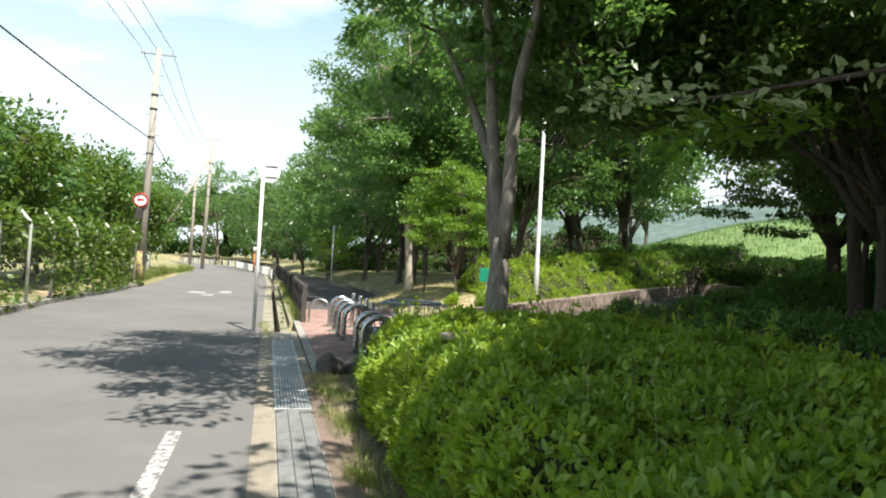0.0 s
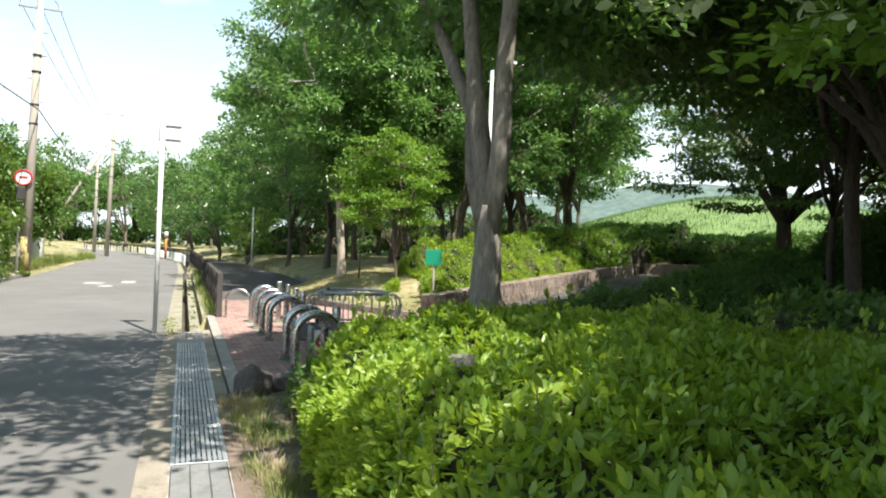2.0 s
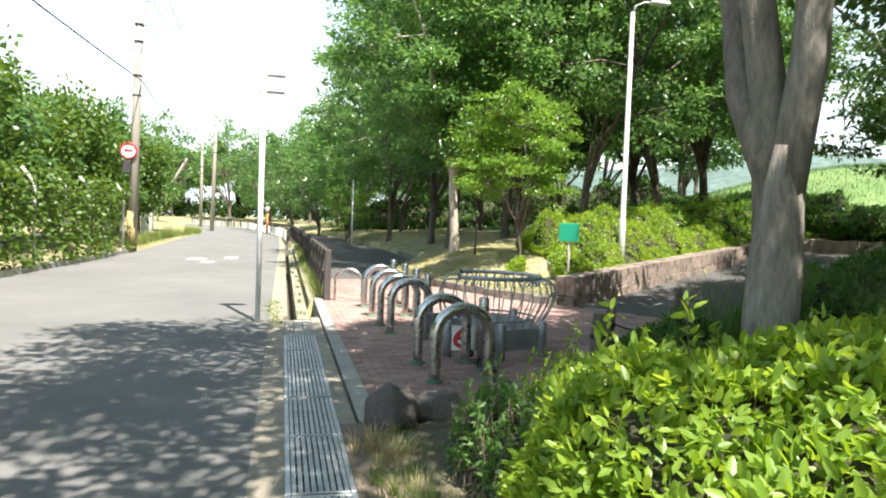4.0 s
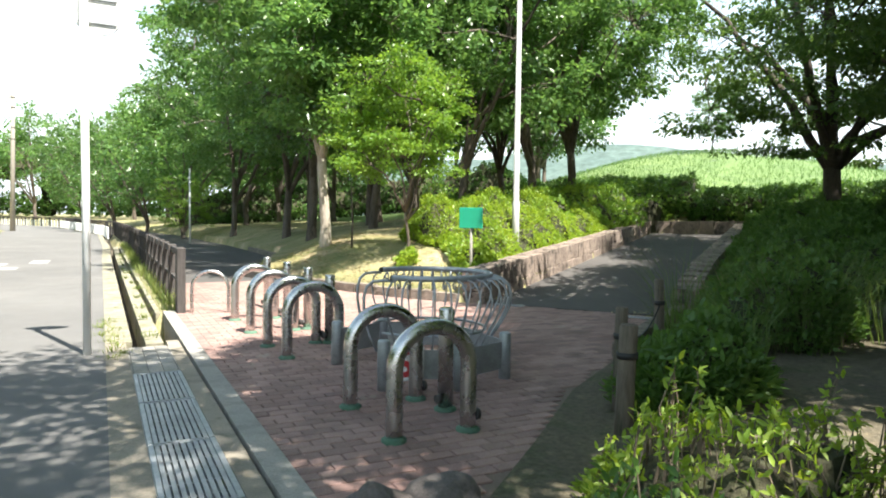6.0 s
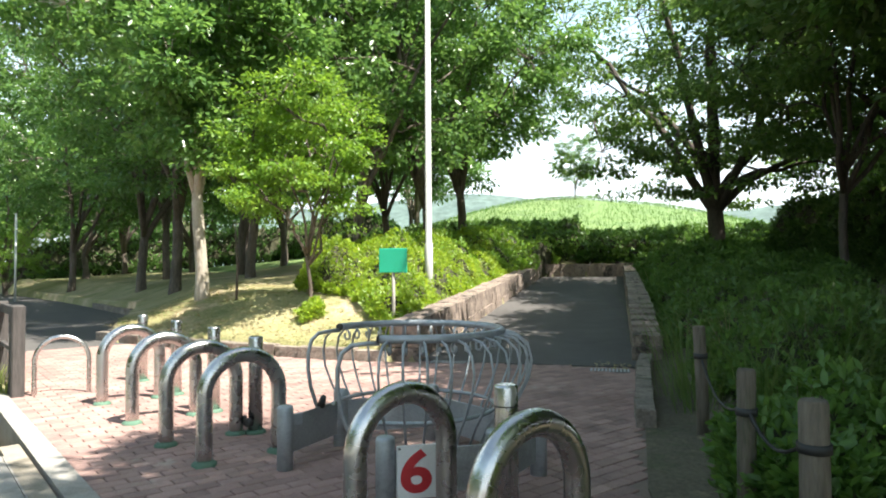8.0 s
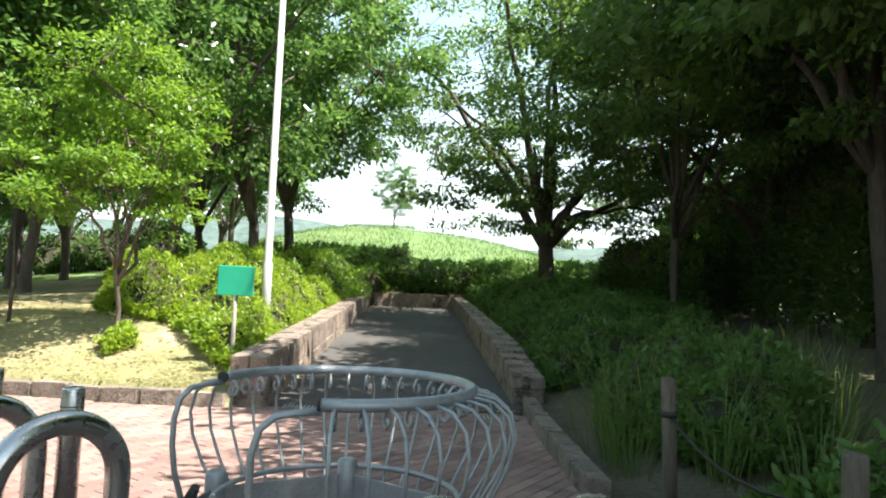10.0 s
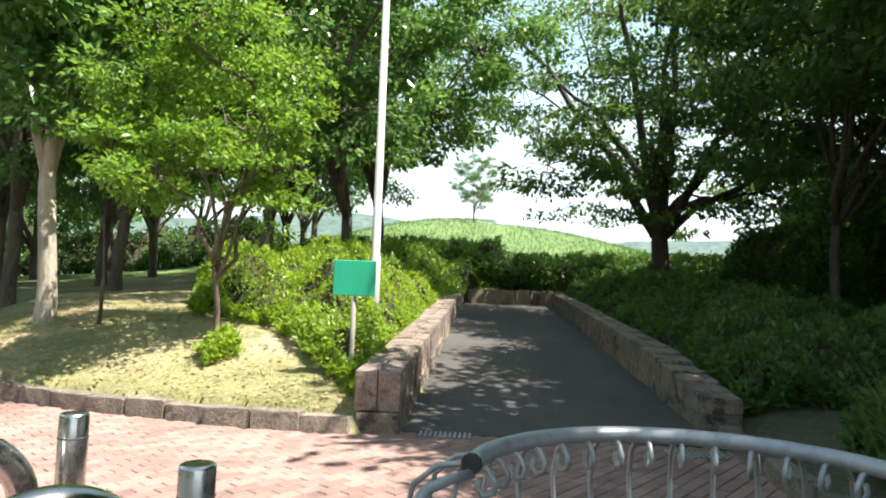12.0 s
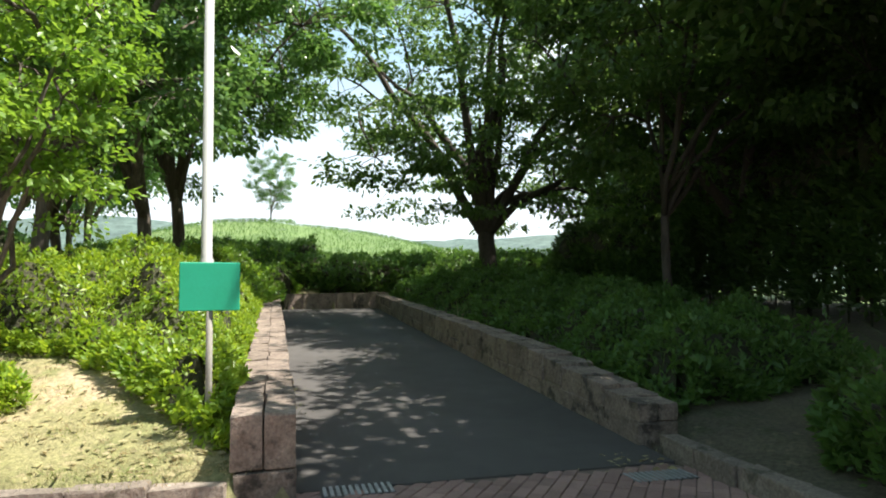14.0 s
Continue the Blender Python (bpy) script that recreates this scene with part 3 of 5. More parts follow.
def hedge(name, label, poly, height, material, dens, leaf, seed, side=1.0, lump=0.12, twigs=0, edge=0.28, six=True, category="hedge", rise=0.0, aspect=0.42, whorl=4, taper=None, sprigs=0):
    """A mass of leafy shoots over a dark sheet for the shaded twigs inside, filling a polygon of the plan."""
    rng = np.random.default_rng(seed)
    poly = np.asarray(poly, float)
    lo, hi = poly.min(0), poly.max(0)
    area = (hi - lo).prod()
    h = thing(name, label, category)

    def top(p):
        d = poly_distance(poly, p)
        n1 = np.array([noise.noise(Vector((a * 1.1 + seed, b * 1.1, 0))) + 0.6 * noise.noise(Vector((a * 3.1, b * 3.1 + seed, 2))) for a, b in p])
        hh = height if taper is None else height * (1 - taper[2] * smooth((p[:, 1] - taper[0]) / (taper[1] - taper[0])))
        return ground_z(p), hh * (1 - np.exp(-np.maximum(d, 0) / (edge * 0.45)) * 0.75) + lump * n1 + rise * smooth(d / 2.5), d

    p = rng.uniform(lo, hi, (int(area * dens), 2))
    p = p[poly_distance(poly, p) > 0.0]
    g, t, d = top(p)
    q = np.column_stack([p, g + t - rng.exponential(0.05, len(p)) + 0.02])
    o = np.tile((0, 0, 0.42), (len(p), 1))
    a, b = poly, np.roll(poly, -1, 0)
    sp, so = [], []
    for (ax, ay), (bx, by) in zip(a, b):
        L = math.hypot(bx - ax, by - ay)
        k = int(L * height * dens * side * 1.1)
        if not k:
            continue
        f = rng.uniform(0, 1, k)
        nrm = np.array(((by - ay) / L, -(bx - ax) / L))
        pp = np.column_stack([ax + f * (bx - ax), ay + f * (by - ay)])
        if poly_distance(poly, (pp.mean(0) + nrm * 0.05)[None])[0] > 0:
            nrm = -nrm
        gg, tt, _ = top(pp - nrm * 0.12)
        zf = rng.uniform(0.04, 1, k) ** 0.8
        wob = np.array([noise.noise(Vector((v[0] * 2.1, v[1] * 2.1, w * 3 + seed))) for v, w in zip(pp, zf)]) * 0.16
        pp = pp + nrm * (wob - 0.14 * (zf ** 3) - rng.exponential(0.03, k) - 0.1 * (1 - zf) ** 3)[:, None]
        sp.append(np.column_stack([pp, gg + zf * np.maximum(tt, 0.1)]))
        so.append(np.tile((nrm[0] * 0.8, nrm[1] * 0.8, 0.55), (k, 1)))
    q = np.concatenate([q] + sp)
    o = np.concatenate([o] + so)
    lines = []
    if sprigs:
        # long young shoots standing out of the clipped top
        extra_q, extra_o = [], []
        for i in rng.choice(len(p), sprigs):
            base, up = q[i], rng.uniform(0.1, 0.3)
            tip = base + np.array((rng.normal(0, 0.06), rng.normal(0, 0.06), up))
            lines.append((base - np.array((0, 0, 0.2)), tip))
            for f in np.linspace(0.0, 1.0, 7):
                extra_q.append(base + (tip - base) * f)
                extra_o.append((0, 0, 0.45))
        q, o = np.concatenate([q, extra_q]), np.concatenate([o, extra_o])
    qq = np.repeat(q, whorl, 0) + rng.normal(0, leaf * 0.22, (len(q) * whorl, 3))
    oo = np.repeat(o + rng.normal(0, 0.25, o.shape), whorl, 0)
    fo = new("foliage", leaf_mesh("foliage", qq, oo, leaf, material, rng, aspect, 0.0, 0.62, 0.3, six))
    fo.parent = h
    st = 0.14 if area < 60 else 0.25 if area < 700 else 1.5
    cxs, cys = np.arange(lo[0], hi[0] + st, st), np.arange(lo[1], hi[1] + st, st)
    A, B = np.meshgrid(cxs, cys)
    P = np.stack([A.ravel(), B.ravel()], 1)
    G, T, Dd = top(P)
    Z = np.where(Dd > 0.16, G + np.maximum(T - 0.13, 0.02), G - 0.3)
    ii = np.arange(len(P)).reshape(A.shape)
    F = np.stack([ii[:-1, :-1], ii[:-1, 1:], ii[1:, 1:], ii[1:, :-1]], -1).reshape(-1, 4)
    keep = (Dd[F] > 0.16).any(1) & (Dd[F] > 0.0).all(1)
    tagged(part("twig_mass", (np.column_stack([P, Z]).tolist(), F[keep].tolist()), SHADE_CORE, h, "dark inner sheet standing for shaded twigs"), kind="stuff")
    if twigs:
        bm = bmesh.new()
        for i in rng.choice(len(q), twigs):
            c = Vector(q[i])
            foot = Vector((c.x - o[i][0] * 0.3 + rng.normal(0, 0.05), c.y - o[i][1] * 0.3 + rng.normal(0, 0.05), max(c.z - 0.35, G.min() + 0.02)))
            tube(bm, [foot, foot.lerp(c, 0.55) + Vector(rng.normal(0, 0.02, 3)), c], [0.006, 0.004, 0.002], 4, False)
        for a0, a1 in lines:
            tube(bm, [Vector(a0), Vector(a1)], [0.004, 0.0015], 4, False)
        tagged(part("twigs", bm, TWIG, h, "thin bare grey-brown twigs"), kind="stuff")
    return h


hedge("azalea_hedge", "clipped azalea hedge with fresh yellow-green shoots beside the gutter", [(1.4, -3.0), (1.42, 5.7), (1.62, 6.5), (2.4, 6.75), (5.0, 6.3), (5.0, -3.0)], 0.93, LEAF_AZALEA, 800, 0.06, 3, edge=0.21, twigs=900, lump=0.17, sprigs=130, rise=0.16)
hedge("azalea_bush", "loose sunlit azalea bush with bare twigs showing", [(1.95, 7.0), (1.9, 7.8), (2.35, 8.45), (2.95, 8.6), (3.4, 8.15), (3.3, 7.5), (2.6, 7.1)], 0.44, LEAF_AZALEA, 300, 0.05, 33, edge=0.45, twigs=1300, lump=0.34, rise=0.16, category="bush", sprigs=25, aspect=0.36)
# these two azaleas take the leaf colour darkened for shade
hedge("azalea_bush", "small azalea bush at the hedge's end with leaves coloured as shaded", [(1.6, 6.75), (1.55, 7.5), (1.95, 7.85), (2.3, 7.2), (2.1, 6.8)], 0.5, LEAF_SHADY, 420, 0.05, 34, edge=0.3, twigs=400, lump=0.22, category="bush", sprigs=20)
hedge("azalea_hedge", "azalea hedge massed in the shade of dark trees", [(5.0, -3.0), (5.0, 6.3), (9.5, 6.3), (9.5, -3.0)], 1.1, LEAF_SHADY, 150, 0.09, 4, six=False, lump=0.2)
hedge("azalea_hedge", "bright azalea bushes behind the stone wall", [along(0.4, 0.45)[:2], along(0.9, 1.0)[:2], along(2.0, 1.75)[:2], along(2.9, 3.3)[:2], along(5, 4.2)[:2], along(9, 4.0)[:2], along(15.4, 3)[:2], along(15.4, 0.45)[:2]], 0.6, LEAF_AZALEA, 420, 0.072, 5, lump=0.5, rise=0.32, edge=0.5, twigs=250, sprigs=60, six=False)
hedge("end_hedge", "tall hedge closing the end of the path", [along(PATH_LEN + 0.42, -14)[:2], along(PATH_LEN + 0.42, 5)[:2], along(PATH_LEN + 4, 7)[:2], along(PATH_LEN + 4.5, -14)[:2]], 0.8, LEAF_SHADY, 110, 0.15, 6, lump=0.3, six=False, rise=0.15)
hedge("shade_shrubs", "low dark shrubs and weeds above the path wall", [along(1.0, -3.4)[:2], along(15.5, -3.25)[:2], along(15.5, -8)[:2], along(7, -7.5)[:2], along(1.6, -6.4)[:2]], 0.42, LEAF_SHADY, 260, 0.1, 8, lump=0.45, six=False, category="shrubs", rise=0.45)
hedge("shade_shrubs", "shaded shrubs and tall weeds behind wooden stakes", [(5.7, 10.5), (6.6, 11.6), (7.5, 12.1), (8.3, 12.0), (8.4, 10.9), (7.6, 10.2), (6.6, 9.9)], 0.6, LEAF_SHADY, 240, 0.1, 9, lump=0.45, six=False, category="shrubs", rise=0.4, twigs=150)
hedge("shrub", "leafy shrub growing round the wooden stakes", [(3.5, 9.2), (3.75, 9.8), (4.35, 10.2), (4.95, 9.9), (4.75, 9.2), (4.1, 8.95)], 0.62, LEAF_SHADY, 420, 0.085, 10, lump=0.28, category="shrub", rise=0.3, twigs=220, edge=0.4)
hedge("shrub", "small bright green shoot at the foot of a young tree", [(5.5, 17.85), (5.9, 17.75), (6.0, 18.15), (5.6, 18.25)], 0.35, LEAF_AZALEA, 500, 0.06, 15, lump=0.08, category="shrub")
hedge("lawn_shrubs", "loose sunlit shrubs at the lawn's back edge", [(9.2, 19.8), (9.8, 22.4), (14, 26), (20, 28), (20, 24.6), (13, 21.4)], 0.7, LEAF_LIME, 90, 0.12, 16, lump=0.4, six=False, category="shrubs", rise=0.3)
hedge("thicket", "dense dark thicket under the shade trees", [along(4, -9.5)[:2], along(18, -11)[:2], along(18, -13)[:2], along(4, -12)[:2]], 3.6, LEAF_DARK, 70, 0.2, 17, lump=0.7, six=False, category="thicket", rise=0.8)
hedge("undergrowth", "distant shady undergrowth behind the park trees", [(6, 60), (26, 44), (29, 48), (8, 66)], 1.3, LEAF_OAK, 14, 0.35, 20, lump=0.7, six=False, category="undergrowth", rise=1.0, edge=1.5)
hedge("thicket", "dense dark thicket under the shade trees", [(17.4, 13.2), (19.0, 16.6), (21.5, 16.4), (20.5, 13.0)], 1.7, LEAF_DARK, 170, 0.16, 35, lump=0.6, six=False, category="thicket", rise=0.6)
hedge("far_wood", "distant belt of woodland beyond the bend", [(-75, 126), (-75, 140), (45, 150), (45, 132)], 8.0, LEAF_OAK, 2.2, 0.9, 18, lump=2.5, six=False, category="woodland", rise=3.0, edge=3.0)
hedge("far_wood", "distant belt of woodland beyond the wire fence", [(-40, 40), (-40, 128), (-46, 128), (-46, 40)], 6.0, LEAF_OAK, 2.2, 0.9, 19, lump=2.0, six=False, category="woodland", rise=3.0, edge=3.0)

# ---- trees ----
ZELK = [grow(11, 13.5, 2.0, 4.5, 0.14, (0.3, 0.1), 7, 270, 115, 0.185, flat=0.5, fork=2.6, droop=0.5, blob=0.62), grow(12, 14.0, 2.3, 4.4, 0.15, (-0.2, 0.3), 7, 270, 115, 0.185, flat=0.5, fork=3.0, droop=0.5, blob=0.62),
        grow(13, 12.5, 1.8, 4.3, 0.13, (0.1, -0.3), 7, 250, 115, 0.185, flat=0.5, material=LEAF_OAK, fork=2.3, droop=0.5, blob=0.62)]
FAR = [grow(15, 12.5, 1.8, 4.8, 0.15, (0.2, 0.1), 6, 110, 60, 0.34, flat=0.5, blob=1.0), grow(16, 11.5, 1.6, 4.6, 0.14, (-0.2, 0.1), 6, 110, 60, 0.34, flat=0.5, blob=1.0, material=LEAF_OAK)]
DARK = [grow(21, 10.2, 1.9, 5.2, 0.21, (0.2, 0.2), 12, 300, 130, 0.16, material=LEAF_DARK, bark=DARKBARK, flat=0.2, fork=2.4, blob=0.75,
             extra=(((2.4, -2.2, 2.8), 1.2), ((3.4, -1.4, 3.3), 1.3), ((1.4, -3.0, 3.4), 1.3), ((-2.8, 1.6, 3.2), 1.2))),
        grow(22, 10.5, 2.0, 4.8, 0.22, (-0.3, 0.1), 9, 200, 190, 0.16, material=LEAF_DARK, bark=DARKBARK, flat=0.36),
        grow(23, 9.5, 4.0, 3.9, 0.12, (-0.2, 0.2), 8, 300, 110, 0.22, material=LEAF_DARK, bark=DARKBARK, flat=0.4),
        grow(25, 9.0, 3.2, 4.3, 0.085, (-0.3, 0.2), 9, 330, 180, 0.16, material=LEAF_DARK, bark=DARKBARK, flat=0.36, extra=(((-3.3, 1.8, 4.9), 1.4), ((-2.4, 0.6, 4.8), 1.4), ((-1.2, 2.2, 4.6), 1.4), ((-2.9, 1.1, 5.8), 1.4)))]
DARKFAR = grow(24, 10.5, 1.8, 5.2, 0.22, (0.1, 0.1), 7, 120, 75, 0.32, material=LEAF_DARK, bark=DARKBARK, flat=0.45, blob=0.95)
LIME = [grow(31, 5.0, 1.0, 2.1, 0.05, (-0.2, 0), 8, 130, 110, 0.09, material=LEAF_LIME, flat=0.35, blob=0.42),
        grow(32, 4.9, 1.45, 1.6, 0.036, (-0.25, 0.2), 8, 170, 120, 0.1, material=LEAF_LIME, flat=0.3, blob=0.42, fork=1.3, droop=0.3)]
MAIN = grow(41, 10.2, 4.6, 3.4, 0.145, (-1.35, -1.0), 4, 290, 150, 0.15, fork=1.95, flat=0.36, blob=0.62, bark=GREYBARK, boughs=((-0.5, 2.5, 5.5), (-0.2, 1.0, 6.5), (0.5, -0.1, 6.7)),
            extra=(((1.2, 0.8, 4.4), 1.3), ((0.3, 1.5, 4.6), 1.4), ((-0.7, 1.8, 4.9), 1.3), ((1.8, 1.6, 5.4), 1.5), ((0.6, 0.7, 5.4), 1.3), ((1.5, 0.6, 6.6), 1.5), ((0.2, 1.2, 6.8), 1.4), ((-0.4, -0.4, 5.8), 1.2)))
PALE = grow(14, 11.0, 2.7, 3.0, 0.115, (-0.25, 0.2), 6, 240, 150, 0.16, bark=PALEBARK, fork=2.9, flat=0.45, blob=0.6,
            extra=(((-0.3, -0.8, 3.1), 0.7), ((0.1, -0.9, 3.9), 0.9), ((-0.5, -0.8, 4.6), 1.0), ((0.2, -0.9, 5.4), 1.0), ((-0.3, -1.0, 6.2), 1.1)))
# low broad crown, added mostly out of view, that keeps the hedge in shade
SHADER = grow(26, 6.9, 3.4, 4.4, 0.2, (0.2, 0.2), 9, 400, 90, 0.27, material=LEAF_DARK, bark=DARKBARK, flat=0.4, blob=0.9)
SPOTS = [(8.2, 26.0, 2, 120, 0.95), (6.9, 32, 0, 20, 1.0), (9.6, 30, 1, 100, 0.9), (14.6, 28.6, 2, 310, 0.95), (15.7, 25.6, 1, 290, 1.0), (11.5, 34, 0, 140, 1.0), (6.4, 41, 2, 40, 1.05),
         (9.8, 39, 1, 200, 1.0), (14.5, 37, 0, 220, 1.0), (20.5, 34.5, 2, 15, 1.0), (12.4, 23.4, 0, 250, 0.95), (9.4, 22.4, 2, 75, 0.95), (6.6, 27.5, 1, 30, 0.95)]
for x, y, k, rz, sc in SPOTS:
    plant_tree(ZELK[k], x, y, gz(x, y) - 0.05, rz, sc, "leafy park tree in full summer leaf", group="park trees")
for x, y, k, rz, sc in [(13, 45, 1, 10, 1), (18, 44, 0, 77, 1.05), (25, 41, 1, 190, 1.0), (4.9, 50, 0, 60, 0.9), (8.5, 49, 1, 150, 1.1), (12, 55, 0, 80, 1.1), (3.6, 62, 1, 0, 0.95), (6.9, 60, 0, 250, 1.1),
                        (18, 56, 1, 33, 1.1), (25, 52, 0, 133, 1.1), (1.5, 74, 1, 0, 1.0), (6, 74, 0, 90, 1.15), (-1, 92, 1, 20, 1.1), (4, 95, 0, 70, 1.2), (14, 68, 1, 0, 1.2), (24, 66, 0, 210, 1.2),
                        (30, 47, 1, 0, 1.0), (10, 84, 0, 0, 1.2), (-8, 118, 0, 0, 1.4), (-18, 125, 1, 60, 1.4), (5, 120, 1, 0, 1.4), (20, 85, 1, 0, 1.3)]:
    plant_tree(FAR[k], x, y, gz(x, y) - 0.05, rz, sc, "distant leafy park tree in full summer leaf", group="far park trees")
plant_tree(PALE, 5.1, 21.4, gz(5.1, 21.4) - 0.02, 0, 1.0, "slender tree with a pale grey trunk on the lawn")
plant_tree(LIME[1], 5.95, 18.45, gz(5.95, 18.45) - 0.02, 0, 0.86, "young tree with light green leaves on the lawn")
plant_tree(LIME[0], 4.6, 47, gz(4.6, 47), 130, 0.85, "young tree with light green leaves on the lawn")
plant_tree(MAIN, 3.26, 6.85, 0.05, 0, 1.0, "large forked tree standing in the hedge")
# the two k=2 trees at negative y are unseen, added to shade the hedge
for x, y, k, rz, sc in [(20.0, 18.5, 0, 0, 1.15), (11.6, 9.6, 2, 70, 1.05), (16.0, 13.5, 3, 140, 1.0), (10.8, 2.6, 1, 200, 0.9), (19.0, 12, 1, 260, 1.05), (4.7, -3.5, 2, 320, 1.0), (8.2, -2.4, 2, 80, 1.0), (13, 6.5, 1, 20, 1.0), (9.3, 7.0, 3, 0, 1.05),
                        (16.5, 9, 1, 45, 1.0)]:
    plant_tree(DARK[k], x, y, gz(x, y) - 0.05, rz, sc, "dark spreading tree in deep shade", group="shade trees")
# added shade caster beside the hedge, not a tree that is seen
plant_tree(SHADER, 6.2, -0.5, gz(6.2, -0.5) - 0.05, 40, 1.0, "dark spreading tree in deep shade", group="shade trees")
for x, y, rz, sc in [(28, 12, 100, 1.1), (11.5, -2, 60, 1.0), (18, 5, 10, 1.1), (22.5, 8, 200, 1.1), (15, 1, 110, 1.1), (7, -9, 0, 1.1), (28, 8, 0, 1.2), (22, 0, 30, 1.2), (12, -9, 0, 1.1)]:
    plant_tree(DARKFAR, x, y, gz(x, y) - 0.05, rz, sc, "dark spreading tree in deep shade", group="shade trees")
WEST = [grow(51, 6.0, 0.7, 2.5, 0.12, (0, 0), 7, 120, 75, 0.24, material=LEAF_VINE, flat=0.8), grow(52, 5.4, 0.6, 2.3, 0.12, (0, 0), 7, 120, 75, 0.24, material=LEAF_OAK, flat=0.8)]
for i, y in enumerate(np.arange(6, 46, 2.6)):
    plant_tree(WEST[i % 2], -8.2 - 0.5 * (i % 2), y, gz(-8, y), 57 * i, 0.88 + 0.08 * (i % 4), "bushy roadside tree behind the wire fence", group="trees behind the fence")
for x, y, k, rz, sc in [(-10, 52, 0, 0, 0.75), (-13, 60, 1, 50, 0.7), (-17, 70, 2, 100, 0.8), (-22, 78, 0, 40, 0.8), (-28, 92, 1, 0, 1.0), (-18, 98, 2, 60, 1.0)]:
    plant_tree(FAR[k % 2], x, y, 0, rz, sc, "leafy tree beside the far bend of the road", group="trees by the bend")
plant_tree(ZELK[2], 40.2, 40.5, gz(40.2, 40.5) - 0.1, 0, 0.42, "lone small tree on the grassy mound")

# ---- far hills ----
hv, hf = [], []
AZ = np.linspace(-40, 78, 90)
for i, a in enumerate(AZ):
    ca, sa = math.cos(radians(a)), math.sin(radians(a))
    hgt = 56 + 20 * math.exp(-((a - 46) / 10) ** 2) + 6 * math.sin(a * 0.13) + 6 * noise.noise(Vector((a * 0.09, 3, 0))) + 2.5 * noise.noise(Vector((a * 0.7, 9, 0)))
    for r, z in ((520, -2), (600, hgt * 0.55), (680, hgt), (900, -2)):
        hv.append((ca * r, sa * r, z))
for i in range(len(AZ) - 1):
    for j in range(3):
        hf.append((4 * i + j, 4 * i + 4 + j, 4 * i + 5 + j, 4 * i + 1 + j))
tagged(part("backdrop_hills", (hv, hf), HAZED_HILLWOOD, smooth=True), "low wooded hills on the horizon, coloured blue-green for haze", "hills", kind="structure")

# ---- road paint ----
bm = bmesh.new()
for y in (-2.6, 3.12):
    box(bm, -0.33, -0.2, y, y + 2.3, -0.01, 0.004)
box(bm, -2.5, -1.9, 26.6, 27.7, -0.01, 0.004)
box(bm, -1.9, -1.5, 25.2, 26.0, -0.01, 0.004)
box(bm, -1.4, -0.95, 27.4, 28.8, -0.01, 0.004)
tagged(part("road_paint", bm, LINEPAINT), "worn white paint lines on the asphalt", "road marking", kind="structure")

# ---- gutter covers ----
def flat_bar(name, size, material, parent, at, bevel=0.0):
    bm = box(bmesh.new(), -size[0] / 2, size[0] / 2, -size[1] / 2, size[1] / 2, -size[2], 0, bevel)
    ob = part(name, bm, material, parent)
    ob.location = at
    return ob


grate = thing("gutter_grate", "galvanised steel gutter grate with lengthwise bars", "drain grate", (0.8, 11.8, 0.012), group="gutter grates")
for sx in (-0.178, 0.178):
    flat_bar("side_bar", (0.034, 0.985, 0.06), GALV, grate, (sx, 0, 0), 0.004)
for sy in (-0.48, 0.48):
    flat_bar("end_bar", (0.322, 0.022, 0.06), GRATE, grate, (0, sy, -0.001), 0.003)
first = None
for k in range(9):
    at = (-0.144 + 0.036 * k, 0, -0.004)
    if first is None:
        first = flat_bar("bearing_bar", (0.025, 0.938, 0.045), GRATE, grate, at)
    else:
        o = new("bearing_bar", first.data)
        o.parent, o.location = grate, at
for k in range(5):
    flat_bar("cross_bar", (0.32, 0.008, 0.012), GRATE, grate, (0, -0.36 + 0.18 * k, -0.008))
for k in range(1, 6):
    copy_thing(grate, pose(0.8, 11.8 - k, 0.012 - 0.002 * (k % 2)))
strip("gutter_liner", [(0.6, -20), (0.6, 13.6)], [(0.612, -20), (0.612, 13.6)], -0.002, 0.4, CONCRETE, "concrete gutter wall", "gutter")
strip("gutter_liner_east", [(0.988, -20), (0.988, 13.6)], [(1.0, -20), (1.0, 13.6)], -0.002, 0.4, CONCRETE, "concrete gutter wall", "gutter")


def cover(y0, length, label):
    c = thing("gutter_cover", label, "gutter cover", (0.8, y0, 0), group="gutter covers")
    for i in range(3):
        bm = box(bmesh.new(), -0.184 + 0.123 * i, -0.184 + 0.123 * i + 0.119, 0.004, length - 0.006, -0.1, 0.01, 0.005)
        part("slab", bm, CONCRETE if y0 > 10 else SLAB, c)


cover(12.3, 1.28, "pale concrete gutter cover at the end of the ditch")
for k in range(9):
    cover(6.28 - 1.0 * (k + 1), 1.0, "grey concrete gutter cover with lengthwise joints")

# ---- boulders ----
def boulder(x, y, rx, ry, rz, seed, label):
    bm = bmesh.new()
    bmesh.ops.create_icosphere(bm, subdivisions=4, radius=1)
    for v in bm.verts:
        n = noise.noise(v.co * 1.3 + Vector((seed, 0, 0))) * 0.22 + noise.noise(v.co * 4 + Vector((seed, 3, 0))) * 0.05
        v.co = Vector((v.co.x * rx, v.co.y * ry, v.co.z * rz)) * (1 + n)
        v.co.z = max(v.co.z + rz * 0.45, -0.06)
        v.co += Vector((x, y, 0))
    tagged(part("boulder", bm, BOULDER, smooth=True), label, "boulder")


boulder(1.36, 8.5, 0.2, 0.2, 0.2, 1, "dark rounded boulder at the hedge's end")
boulder(1.78, 8.72, 0.22, 0.18, 0.13, 5, "low dark boulder half sunk in the soil")

